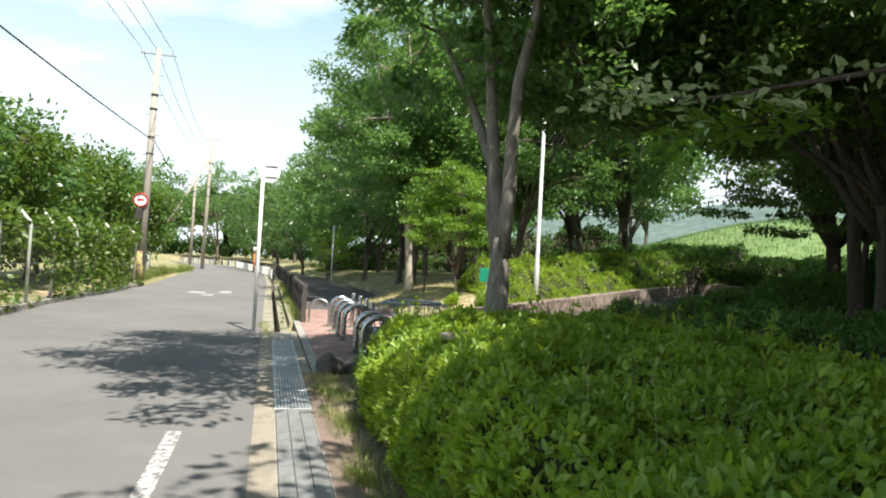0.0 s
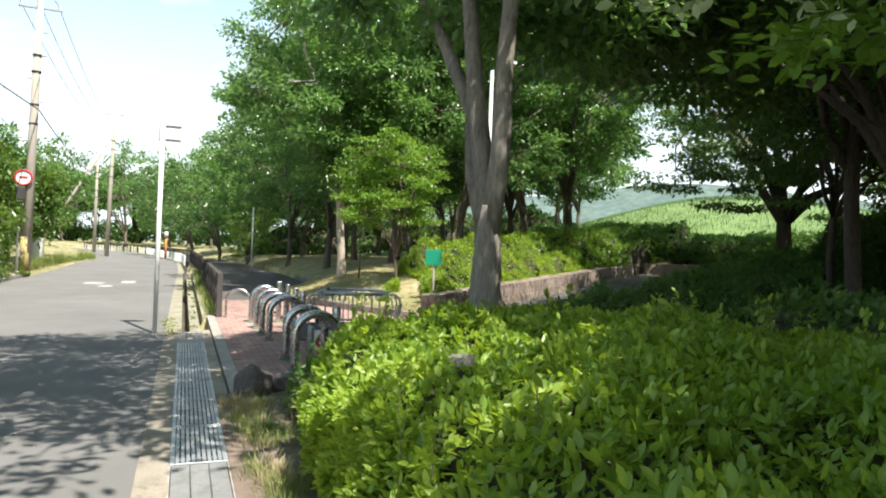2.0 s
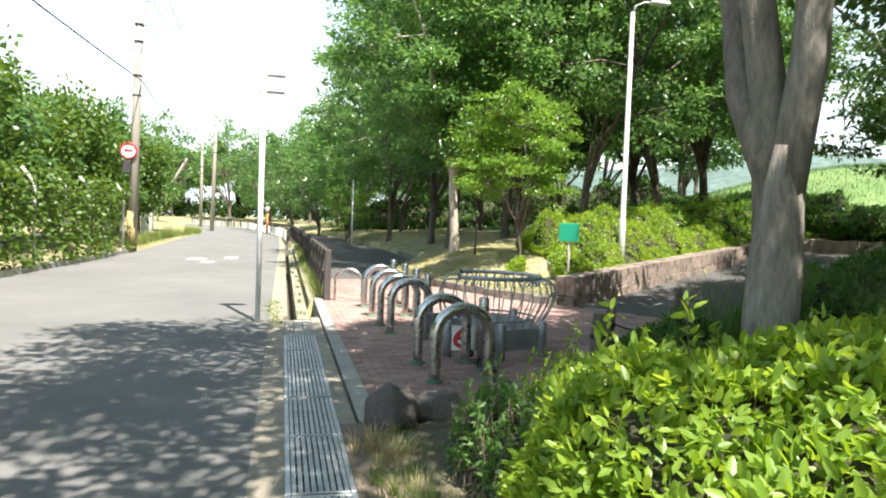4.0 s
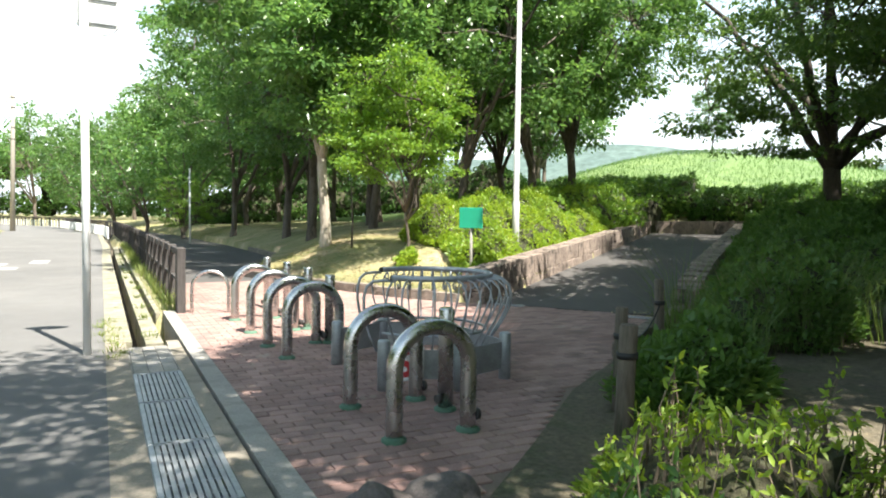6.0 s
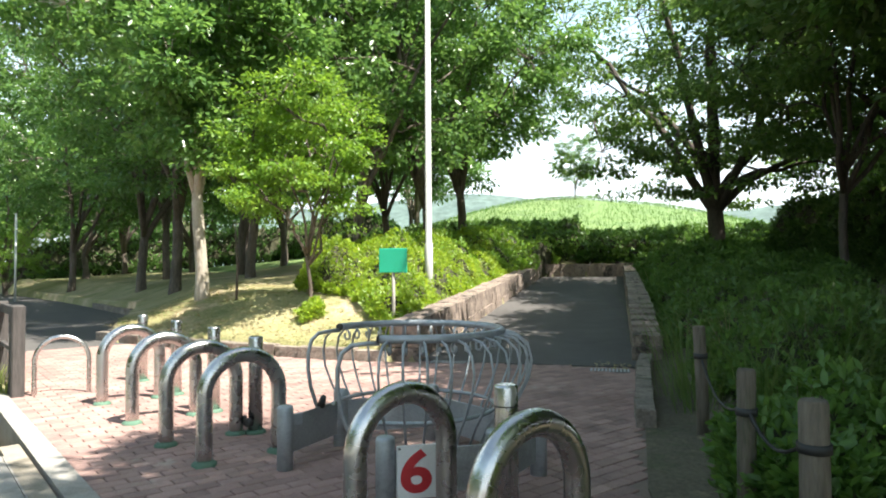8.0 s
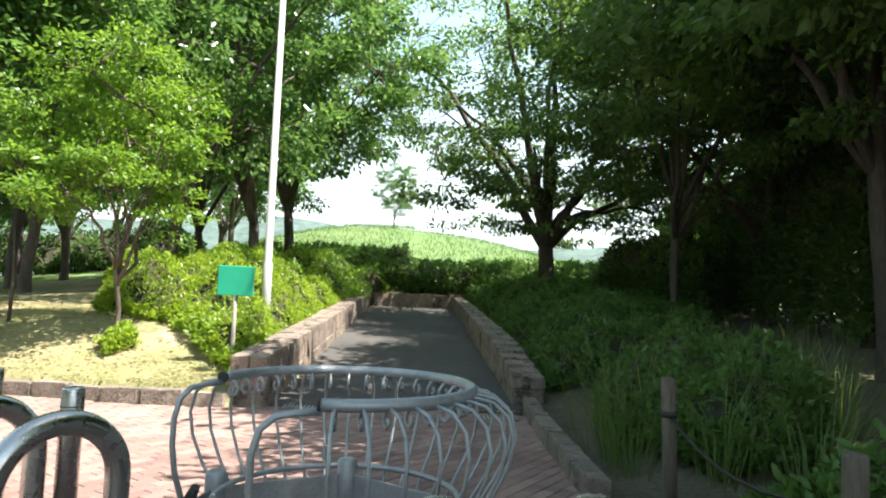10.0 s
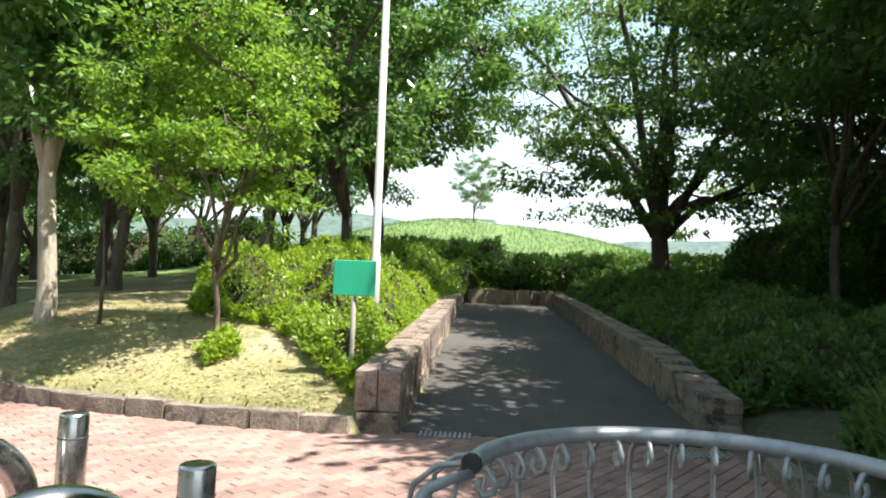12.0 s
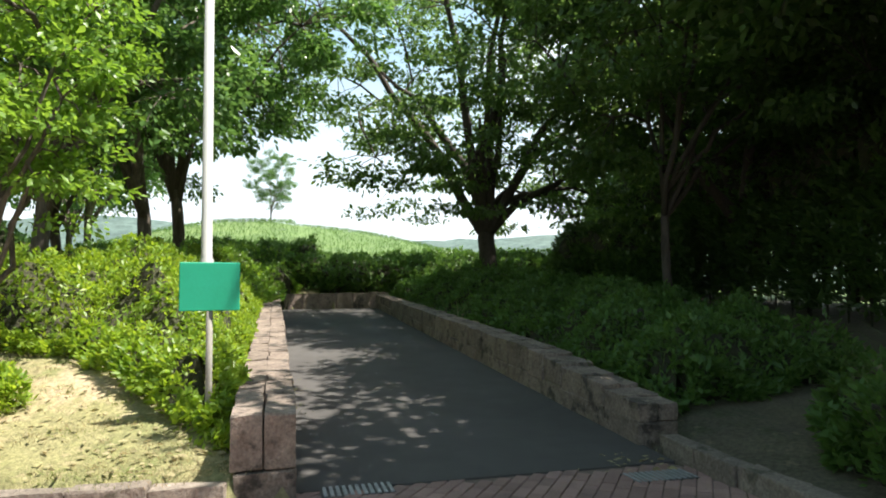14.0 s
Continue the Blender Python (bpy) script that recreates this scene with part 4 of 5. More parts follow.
# ---- steel arches and bollards ----
def arch_mesh(width, height, r, seg=12):
    pts = [(0, 0, -0.1)]
    rad = width / 2
    for k in range(4):
        pts.append((0, 0, (height - r - rad) * (k + 1) / 4))
    for k in range(1, 20):
        a = math.pi * k / 20
        pts.append((rad - rad * math.cos(a), 0, height - r - rad + rad * math.sin(a)))
    for k in range(4):
        pts.append((width, 0, (height - r - rad) * (1 - k / 4)))
    pts.append((width, 0, -0.1))
    return tube(bmesh.new(), pts, r, seg)


def steel_arch(x, y, width, height, r, label, rz=0.0):
    a = thing("bicycle_arch", label, "arch barrier", (x, y, 0), rz, "steel arches")
    part("pipe", arch_mesh(width, height, r, 18), STEEL, a)
    for dx in (0, width):
        part("collar", tube(bmesh.new(), [(dx, 0, -0.05), (dx, 0, 0.012), (dx, 0, 0.03)], [r * 1.55, r * 1.5, r * 1.02], 18), GREENVERDIGRIS, a, "greenish weathered collar")
    ring = tube(bmesh.new(), [(width + r * 0.9, 0, 0.1), (width + r + 0.028, 0, 0.1)], [0.042, 0.036], 14)
    part("lock_knob", ring, DARKMETAL, a, "dark round lock knob")
    part("lock_face", tube(bmesh.new(), [(width + r + 0.026, 0, 0.1), (width + r + 0.036, 0, 0.1)], [0.022, 0.02], 10), STEEL, a, "bright lock face")
    return a


for y in (15.1, 14.05, 13.14, 12.47, 10.6, 9.78):
    steel_arch(1.95 if y > 12.6 else 1.99, y, 0.53, 0.76, 0.054, "brushed steel arch barrier standing in brick paving")
thin = thing("bicycle_arch", "thin steel hoop beside the end of the fence", "arch barrier", (1.52, 16.05, 0), -15)
part("pipe", arch_mesh(0.5, 0.62, 0.024, 10), STEEL, thin)
for x, y, h in ((2.63, 16.25, 0.77), (2.66, 15.15, 0.77), (2.65, 14.07, 0.77), (2.62, 13.09, 0.76), (2.6, 10.26, 0.75)):
    b = thing("bollard", "round brushed steel bollard in brick paving", "bollard", (x, y, 0), group="steel bollards")
    part("post", cyl(bmesh.new(), 0, 0, -0.1, h, 0.056, 20, 0.012), STEEL, b)
    part("seam_ring", tube(bmesh.new(), [(0, 0, h - 0.1), (0, 0, h - 0.094)], 0.0575, 20), DARKMETAL, b, "dark seam near the top")
    part("collar", tube(bmesh.new(), [(0, 0, -0.05), (0, 0, 0.012), (0, 0, 0.028)], [0.085, 0.082, 0.058], 20), GREENVERDIGRIS, b, "greenish weathered collar")
    part("lock_knob", tube(bmesh.new(), [(-0.05, -0.02, 0.09), (-0.09, -0.03, 0.09)], [0.036, 0.03], 12), DARKMETAL, b, "dark round lock knob")

# ---- round gate with bulging rods ----
GC = Vector((3.14, 11.7, 0))
gate = thing("round_gate", "galvanised round barrier gate with curled bulging rods", "barrier gate", GC)
RIM_R, RIM_Z = 0.605, 0.87
A0, A1 = radians(-146), radians(114)


def ring_pt(a, r, z):
    return (r * math.cos(a), r * math.sin(a), z)


part("rim", tube(bmesh.new(), [ring_pt(a, RIM_R, RIM_Z) for a in np.linspace(A0, A1, 44)], 0.026, 10), GALV, gate, "pale galvanised top rim")
part("lower_ring", tube(bmesh.new(), [ring_pt(a, 0.56, 0.36) for a in np.linspace(A0 - 0.25, A1 + 0.35, 44)], 0.014, 8), GALV, gate)


def rod_points(a, curl=True, r_out=0.14):
    prof = [(0.52, 0.16), (0.585, 0.30), (0.67, 0.43), (0.735, 0.56), (0.755, 0.67), (0.73, 0.77), (0.66, 0.83), (0.575, 0.845)]
    if curl:
        prof += [(0.52, 0.835), (0.497, 0.805), (0.502, 0.775), (0.53, 0.765), (0.548, 0.785), (0.54, 0.81)]
    return [ring_pt(a, r + 0.055, z + 0.01) for r, z in prof]


rods = 26
for i in range(rods):
    a = A0 + (A1 - A0) * (i + 0.5) / rods
    part("rod", tube(bmesh.new(), rod_points(a), 0.0085, 6), GALV, gate)
for a, sgn in ((A0, -1), (A1, 1)):
    pts = []
    e = Vector(ring_pt(a, RIM_R, RIM_Z))
    tang = Vector((-math.sin(a), math.cos(a), 0)) * sgn
    outw = Vector((math.cos(a), math.sin(a), 0))
    way = (tang * 0.9 + outw * 0.45).normalized()
    for d, z in ((0, 0.845), (0.08, 0.845), (0.17, 0.835), (0.225, 0.79), (0.25, 0.70), (0.25, 0.58), (0.23, 0.46), (0.19, 0.34), (0.13, 0.22)):
        pts.append(Vector((e.x, e.y, 0)) + way * d + Vector((0, 0, z)))
    part("end_rod", tube(bmesh.new(), pts, 0.014, 8), GALV, gate)
    part("rim_cap", tube(bmesh.new(), [e, e + tang * 0.012], [0.029, 0.026], 10), DARKMETAL, gate, "dark end cap")
POSTS = [(-0.78, 0.34), (-0.2, 0.62), (0.42, 0.32), (0.38, -0.8), (-0.19, -1.0), (-0.74, -0.74)]
for px, py in POSTS:
    part("base_post", cyl(bmesh.new(), px, py, -0.1, 0.41, 0.052, 16, 0.02), GALV, gate, "short round galvanised base post")
for (ax, ay), (bx, by) in zip(POSTS[:-1], POSTS[1:]):
    L = math.hypot(bx - ax, by - ay)
    bm = box(bmesh.new(), 0.05, L - 0.05, -0.006, 0.006, 0.09, 0.33, 0.003)
    bmesh.ops.transform(bm, matrix=Matrix.Translation((ax, ay, 0)) @ Matrix.Rotation(math.atan2(by - ay, bx - ax), 4, "Z"), verts=bm.verts)
    part("base_panel", bm, GRATE, gate, "flat grey steel panel")
bm = box(bmesh.new(), -0.72, -0.64, 0.36, 0.385, 0.26, 0.34, 0.006)
part("latch", bm, GALV, gate, "bright square latch plate")
part("lock_knob", tube(bmesh.new(), [(-0.42, 0.52, 0.33), (-0.42, 0.48, 0.4)], [0.03, 0.02], 10), PLASTICBLACK, gate, "small black knob")
# number plate on the base
(ax, ay), (bx, by) = POSTS[5], POSTS[4]
ang = math.atan2(by - ay, bx - ax)
plate = thing("number_plate", "white plate with a red number six", "sign", GC + Vector((ax, ay, 0)), math.degrees(ang))
part("board", box(bmesh.new(), 0.055, 0.325, -0.034, -0.02, 0.08, 0.36, 0.004), WHITEPAINT, plate, "white painted board")
fc = bpy.data.curves.new("digit", "FONT")
fc.body, fc.size, fc.extrude, fc.align_x, fc.offset = "6", 0.31, 0.002, "CENTER", 0.008
dig_c = bpy.data.objects.new("digit_curve", fc)
scene.collection.objects.link(dig_c)
bpy.context.view_layer.update()
dme = bpy.data.meshes.new_from_object(dig_c.evaluated_get(bpy.context.evaluated_depsgraph_get()))
bpy.data.objects.remove(dig_c)
dme.materials.clear()
dme.materials.append(REDPAINT)
dg = new("digit", dme)
dg.parent = plate
dg.matrix_basis = pose(0.158, -0.036, 0.12, 90, 0, 0) @ Matrix.Diagonal((1.15, 0.97, 1, 1))
tagged(dg, "red painted digit six")
for hx, hz in ((0.07, 0.345), (0.31, 0.345)):
    part("bolt", tube(bmesh.new(), [(hx, -0.034, hz), (hx, -0.04, hz)], 0.006, 8), DARKMETAL, plate)

# ---- green sign and lamp pole ----
sg = thing("sign_board", "blank green sign board on a thin grey post", "sign", (6.26, 16.35, 0.54), -48)
part("post", tube(bmesh.new(), [(0, 0.03, -0.7), (0, 0.03, 1.02)], 0.026, 12), surface("sign_post_grey", (0.25, 0.235, 0.2), (0.32, 0.30, 0.26), 3, None, 50, 0.2, 0.7, bump=0.1), sg, "weathered grey round post")
part("board", box(bmesh.new(), -0.22, 0.22, -0.012, 0.004, 0.69, 1.06, 0.006), GREENSIGN, sg, "plain green painted board")
for z in (0.76, 0.98):
    part("clamp", box(bmesh.new(), -0.035, 0.035, 0.004, 0.062, z, z + 0.02, 0.003), DARKMETAL, sg)
lp = thing("lamp_pole", "tall slender white lamp pole among bushes", "lamp pole", (8.57, 18.4, gz(8.57, 18.4)))
part("pole", tube(bmesh.new(), [(0, 0, -0.3), (0, 0, 1.2), (0, 0, 1.22), (0, 0, 6.15)], [0.085, 0.082, 0.066, 0.05], 16), POLEPAINT, lp)
part("lamp_arm", tube(bmesh.new(), [(0, 0, 6.1), (0.06, -0.03, 6.3), (0.25, -0.1, 6.38), (0.4, -0.15, 6.38)], 0.025, 10), POLEPAINT, lp)
part("lamp_head", box(bmesh.new(), 0.35, 0.85, -0.28, -0.08, 6.33, 6.43, 0.03, 2), WHITEPAINT, lp, "white street lamp head")

# ---- round traffic sign on a white pole, seen from behind ----
ts = thing("road_sign", "round road sign on a tall white pole", "sign", (0.24, 13.42, 0))
part("pole", tube(bmesh.new(), [(0, 0, -0.2), (0, 0, 3.62)], 0.038, 14), WHITEPAINT, ts, "white painted steel pole")
part("disc", tube(bmesh.new(), [(0.12, 0.06, 3.38), (0.12, 0.075, 3.38)], [0.22, 0.22], 36), WHITEPAINT, ts, "plain grey back of the sign")
part("disc_edge", tube(bmesh.new(), [(0.12 + 0.22 * math.cos(a), 0.067, 3.38 + 0.22 * math.sin(a)) for a in np.linspace(0, 2 * math.pi, 37)], 0.01, 6, False), WHITEPAINT, ts)
for z in (3.27, 3.5):
    part("bracket", box(bmesh.new(), -0.05, 0.29, 0.04, 0.058, z - 0.009, z + 0.009, 0.003), GALV, ts, "thin mounting bracket")

# ---- park fence along the footway ----
def polyline(pts, step):
    pts = [Vector((*p, 0)) for p in pts]
    res, left = [], 0.0
    for a, b in zip(pts, pts[1:]):
        L = (b - a).length
        d = left
        while d < L:
            res.append((a.lerp(b, d / L), (b - a).normalized()))
            d += step
        left = d - L
    return res


fence = thing("park_fence", "dark wooden post-and-rail fence along the footway", "fence")
fp = polyline(FENCE_R, 1.15)
post_me = rail_me = None
for i, (p, d) in enumerate(fp):
    if post_me is None:
        o = part("post", box(bmesh.new(), -0.06, 0.06, -0.06, 0.06, -0.3, 0.93, 0.012), FENCEWOOD, fence)
        post_me = o.data
    else:
        o = new("post", post_me)
        o.parent = fence
    o.matrix_basis = pose(p.x, p.y, 0, random.uniform(-1, 1), random.uniform(-1, 1), math.degrees(math.atan2(d.y, d.x)))
    if i + 1 < len(fp):
        q = fp[i + 1][0]
        w = q - p
        for z in (0.86, 0.45):
            if rail_me is None:
                o = part("rail", box(bmesh.new(), 0, 1.0, -0.025, 0.025, -0.05, 0.05, 0.006), FENCEWOOD, fence)
                rail_me = o.data
            else:
                o = new("rail", rail_me)
                o.parent = fence
            o.matrix_basis = pose(p.x, p.y, z, 0, 0, math.degrees(math.atan2(w.y, w.x))) @ Matrix.Diagonal((w.length, 1, 1 if z > 0.6 else 0.45, 1))
o = new("post", post_me)
o.parent, o.location = fence, (1.38, 16.12, 0)

# low white pickets round the far bend
pick = thing("picket_rail", "low white picket rail round the bend of the road", "fence")
pme = None
for p, d in polyline([(0.75, 50), (0.5, 58), (-3.4, 88), (-13, 110)], 0.8):
    if pme is None:
        o = part("picket", box(bmesh.new(), -0.1, 0.1, -0.04, 0.04, -0.1, 0.62, 0.02), WHITEPAINT, pick)
        pme = o.data
    else:
        o = new("picket", pme)
        o.parent = pick
    o.matrix_basis = pose(p.x, p.y, 0, 0, 0, math.degrees(math.atan2(d.y, d.x)))

# ---- wire fence on the west side ----
wf = thing("wire_fence", "vine-covered chain-link fence with angled pale posts", "fence")
WF = [(-5.5, -6), (-5.3, 8), (-5.22, 16), (-5.25, 20), (-5.0, 25), (-4.9, 29.5)]
pts = polyline(WF, 1.95)
pm = None
for p, d in pts:
    if pm is None:
        bm = tube(bmesh.new(), [(0, 0, -0.2), (0, 0, 2.05), (-0.02, 0, 2.12), (-0.28, 0, 2.45)], 0.042, 10)
        o = part("post", bm, surface("pale_post", (0.52, 0.52, 0.48), (0.42, 0.43, 0.38), 2, None, 40, 0.15, 0.8, bump=0.15), wf, "pale concrete post with an angled top")
        pm = o.data
    else:
        o = new("post", pm)
        o.parent = wf
    o.location = p
kerb_w = strip("kerb_west", [(a - 0.12, b) for a, b in WF], [(a + 0.12, b) for a, b in WF], 0.13, 0.4, CONCRETE, "low concrete footing of the wire fence", "kerb")
bm = bmesh.new()
for (p, d), (q, _) in zip(pts, pts[1:]):
    for k in range(26):
        for sgn in (0, 1):
            a = p.lerp(q, k / 26)
            b = p.lerp(q, (k + 1) / 26)
            for j in range(0, 26):
                if (j + k) % 2 == sgn:
                    continue
                z0, z1 = 0.14 + j * 0.075, 0.14 + (j + 1) * 0.075
                aa, bb = (a, b) if sgn else (b, a)
                v = [bm.verts.new((aa.x, aa.y, z0)), bm.verts.new((bb.x, bb.y, z1)), bm.verts.new((bb.x, bb.y, z1 + 0.005)), bm.verts.new((aa.x, aa.y, z0 + 0.005))]
                bm.faces.new(v)
part("wire_mesh", bm, GALV, wf, "galvanised diamond wire mesh")
for z in (0.2, 1.1, 2.0):
    part("top_wire", tube(bmesh.new(), [(p.x, p.y, z) for p, d in pts], 0.007, 5), GALV, wf)
rng = np.random.default_rng(77)
vp = []
for p, d in polyline(WF, 0.02):
    for _ in range(7):
        z = rng.uniform(0.1, 2.5)
        if noise.noise(Vector((p.y * 0.55, z * 0.45, 0))) + 0.5 * noise.noise(Vector((p.y * 2.0, z * 1.4, 4))) + 0.12 + 0.012 * (p.y - 14) > rng.uniform(-0.1, 0.25):
            vp.append((p.x + rng.normal(0.04, 0.09), p.y, z))
vp = np.array(vp)
vine = thing("vine", "green creeper hanging over the wire fence", "vine")
vo = new("foliage", leaf_mesh("foliage", vp, np.tile((0.8, 0, -0.1), (len(vp), 1)), 0.15, LEAF_VINE, rng, 0.7, 0.2, 0.6))
vo.parent = vine

# ---- utility poles and wires ----
def utility_pole(x, y, h, lean, label, arm_turn=0, arms=1):
    p = thing("utility_pole", label, "utility pole", (x, y, 0), 0, "utility poles")
    part("shaft", tube(bmesh.new(), [(0, 0, -0.3), (lean * 0.5, 0, h * 0.5), (lean, 0, h)], [0.19, 0.155, 0.115], 16), POLECONC, p, "grey-brown tapered pole")
    for z in (h * 0.55, h * 0.62, h * 0.74, h * 0.8):
        part("band", tube(bmesh.new(), [(lean * z / h, 0, z), (lean * z / h, 0, z + 0.06)], 0.165, 14), DARKMETAL, p)
    for k in range(arms):
        z = h - 0.25 - 0.7 * k
        bm = box(bmesh.new(), -0.75, 0.75, -0.04, 0.04, z, z + 0.08, 0.01)
        bmesh.ops.transform(bm, matrix=Matrix.Translation((lean, 0.14, 0)) @ Matrix.Rotation(radians(arm_turn), 4, "Z"), verts=bm.verts)
        arm = part("cross_arm", bm, GALV, p, "thin steel cross arm")
        for dx in (-0.65, 0.0, 0.65):
            part("insulator", tube(bmesh.new(), [(lean + dx, 0.14, z + 0.08), (lean + dx, 0.14, z + 0.2)], [0.035, 0.022], 8), WHITEPAINT, arm)
    for z in np.arange(2.2, h - 1, 0.9):
        sx = 0.17 if int(z * 10) % 2 else -0.17
        part("step_bolt", tube(bmesh.new(), [(lean * z / h, 0, z), (lean * z / h + sx * 1.9, 0, z)], 0.012, 6), DARKMETAL, p)
    return p


up = utility_pole(-5.02, 31.0, 10.6, 0.15, "tall concrete utility pole with cross arm and road sign")
part("guard", tube(bmesh.new(), [(0, 0, 0.1), (0, 0, 1.5)], [0.197, 0.187], 16), YELLOW, up, "yellow protective sleeve")
rs = part("sign_disc", tube(bmesh.new(), [(-0.12, -0.26, 3.75), (-0.12, -0.24, 3.75)], 0.31, 28), WHITEPAINT, up, "white round prohibition sign with red rim")
part("red_rim", tube(bmesh.new(), [(-0.12 + 0.28 * math.cos(a), -0.265, 3.75 + 0.28 * math.sin(a)) for a in np.linspace(0, 2 * math.pi, 30)], 0.035, 6, False), REDPAINT, rs)
part("red_bars", box(bmesh.new(), -0.26, 0.02, -0.272, -0.262, 3.72, 3.8, 0.002), REDPAINT, rs)
part("meter_box", box(bmesh.new(), -0.34, -0.02, -0.3, -0.05, 2.9, 3.4, 0.02), DARKMETAL, up, "dark equipment box")
utility_pole(-5.6, 66, 12.6, 0.2, "distant utility pole braced by a leaning strut")
st = thing("stay_pole", "leaning strut bracing a utility pole", "utility pole", (-5.7, 66, 0))
part("strut", tube(bmesh.new(), [(-5.6, 0.5, 0), (0.25, 0, 10.6)], [0.14, 0.1], 10), POLECONC, st)
utility_pole(-8.6, 84, 11.0, 0.0, "distant utility pole beyond the bend")
utility_pole(-8.0, 47, 6.0, 0.0, "short grey pole behind the fence")


def cable(a, b, sag, r, label):
    a, b = Vector(a), Vector(b)
    pts = [a.lerp(b, t) - Vector((0, 0, sag * 4 * t * (1 - t))) for t in np.linspace(0, 1, 24)]
    tagged(part("overhead_cable", tube(bmesh.new(), pts, r, 5), PLASTICBLACK), label, "cable")


for dx in (-0.65, 0.0, 0.65):
    cable((-4.92 + dx, 31.1, 10.55), (-5.6 + dx, -25, 10.8), 0.7, 0.012, "thin black overhead power line")
    cable((-4.92 + dx, 31.1, 10.55), (-6.3 + dx, 66.1, 11.45), 0.5, 0.012, "thin black overhead power line")
cable((-4.75, 30.9, 6.4), (-6.0, -25, 6.7), 0.6, 0.022, "thick black overhead telephone cable")
cable((-4.75, 30.9, 6.4), (-6.5, 66, 7.0), 0.5, 0.02, "thick black overhead telephone cable")
# white hoarding and small posts by the bend
hb = thing("hoarding", "white corrugated hoarding beside the far road", "fence", (-7.2, 44, 0), 96)
for k in range(14):
    part("panel", box(bmesh.new(), k * 0.6, k * 0.6 + 0.58, -0.02 - 0.03 * (k % 2), 0.02, 0, 1.4, 0.01), WHITEPAINT, hb)
yp = thing("marker_post", "orange marker post with a white head at the bend", "post", (-0.9, 68, 0))
part("post", cyl(bmesh.new(), 0, 0, -0.1, 1.9, 0.1, 12), ORANGE, yp)
part("head", cyl(bmesh.new(), 0, 0, 1.9, 2.4, 0.18, 12, 0.1), WHITEPAINT, yp)
lp2 = thing("park_lamp", "thin pale post among the park trees", "lamp pole", (4.3, 41, 0.1))
part("pole", cyl(bmesh.new(), 0, 0, -0.2, 3.6, 0.045, 10), WHITEPAINT, lp2)

# ---- wooden stakes tied with rope ----
def stake(x, y, h, r, lean, label):
    s = thing("stake", label, "wooden stake", (x, y, max(0.0, gz(x, y))), 0, "wooden stakes")
    part("log", tube(bmesh.new(), [(0, 0, -0.3), (lean[0] * 0.5, lean[1] * 0.5, h * 0.5), (lean[0], lean[1], h - 0.015), (lean[0], lean[1], h)], [r * 1.05, r, r, r * 0.86], 14), STAKEWOOD, s)
    t = 0.72
    part("rope", tube(bmesh.new(), [(lean[0] * t, lean[1] * t, h * t - 0.02), (lean[0] * t, lean[1] * t, h * t + 0.02)], r * 1.16, 14), PLASTICBLACK, s, "black rope binding")


stake(3.33, 9.2, 0.7, 0.06, (0.05, 0.02), "weathered round wooden stake bound with rope")
stake(3.72, 9.68, 0.76, 0.046, (0.02, 0.0), "weathered round wooden stake bound with rope")
stake(5.2, 10.73, 0.82, 0.046, (-0.02, 0.02), "weathered round wooden stake bound with rope")
stake(6.6, 10.8, 0.4, 0.055, (0.02, 0.02), "weathered round wooden stake among weeds")
stake(7.5, 11.75, 0.45, 0.055, (0, 0.02), "weathered round wooden stake among weeds")
post = thing("stake", "pale sawn stake head standing in the azalea hedge", "wooden stake", (1.88, 4.22, max(0.0, gz(1.88, 4.22))), 20)
part("log", box(bmesh.new(), -0.044, 0.044, -0.044, 0.044, -0.3, 1.03, 0.006), STAKEWOOD, post)
part("sawn_head", box(bmesh.new(), -0.045, 0.045, -0.045, 0.045, 0.99, 1.05, 0.008), surface("sawn_wood", (0.40, 0.36, 0.30), (0.30, 0.27, 0.22), 9.0, None, 60, 0.3, 0.9, bump=0.5), post, "pale weathered sawn head")
ropeline = []
for (ax, ay), (bx, by) in zip(((3.36, 9.21), (3.73, 9.68)), ((3.73, 9.68), (5.19, 10.74))):
    for t in np.linspace(0, 1, 9):
        ropeline.append((ax + (bx - ax) * t, ay + (by - ay) * t, max(0.0, gz(ax, ay)) * (1 - t) + max(0.0, gz(bx, by)) * t + 0.58 - 0.16 * 4 * t * (1 - t)))
tagged(part("barrier_rope", tube(bmesh.new(), ropeline, 0.009, 6), PLASTICBLACK), "thin black rope slung between wooden stakes", "rope")
sp = thing("sapling_stake", "thin dark sapling stem on the lawn", "sapling", (5.45, 20.4, gz(5.45, 20.4)))
part("stem", tube(bmesh.new(), [(0, 0, -0.1), (0.02, 0, 0.6), (-0.02, 0.02, 1.5)], [0.03, 0.025, 0.012], 8), DARKBARK, sp)

# ---- grasses ----
BLADES = {}


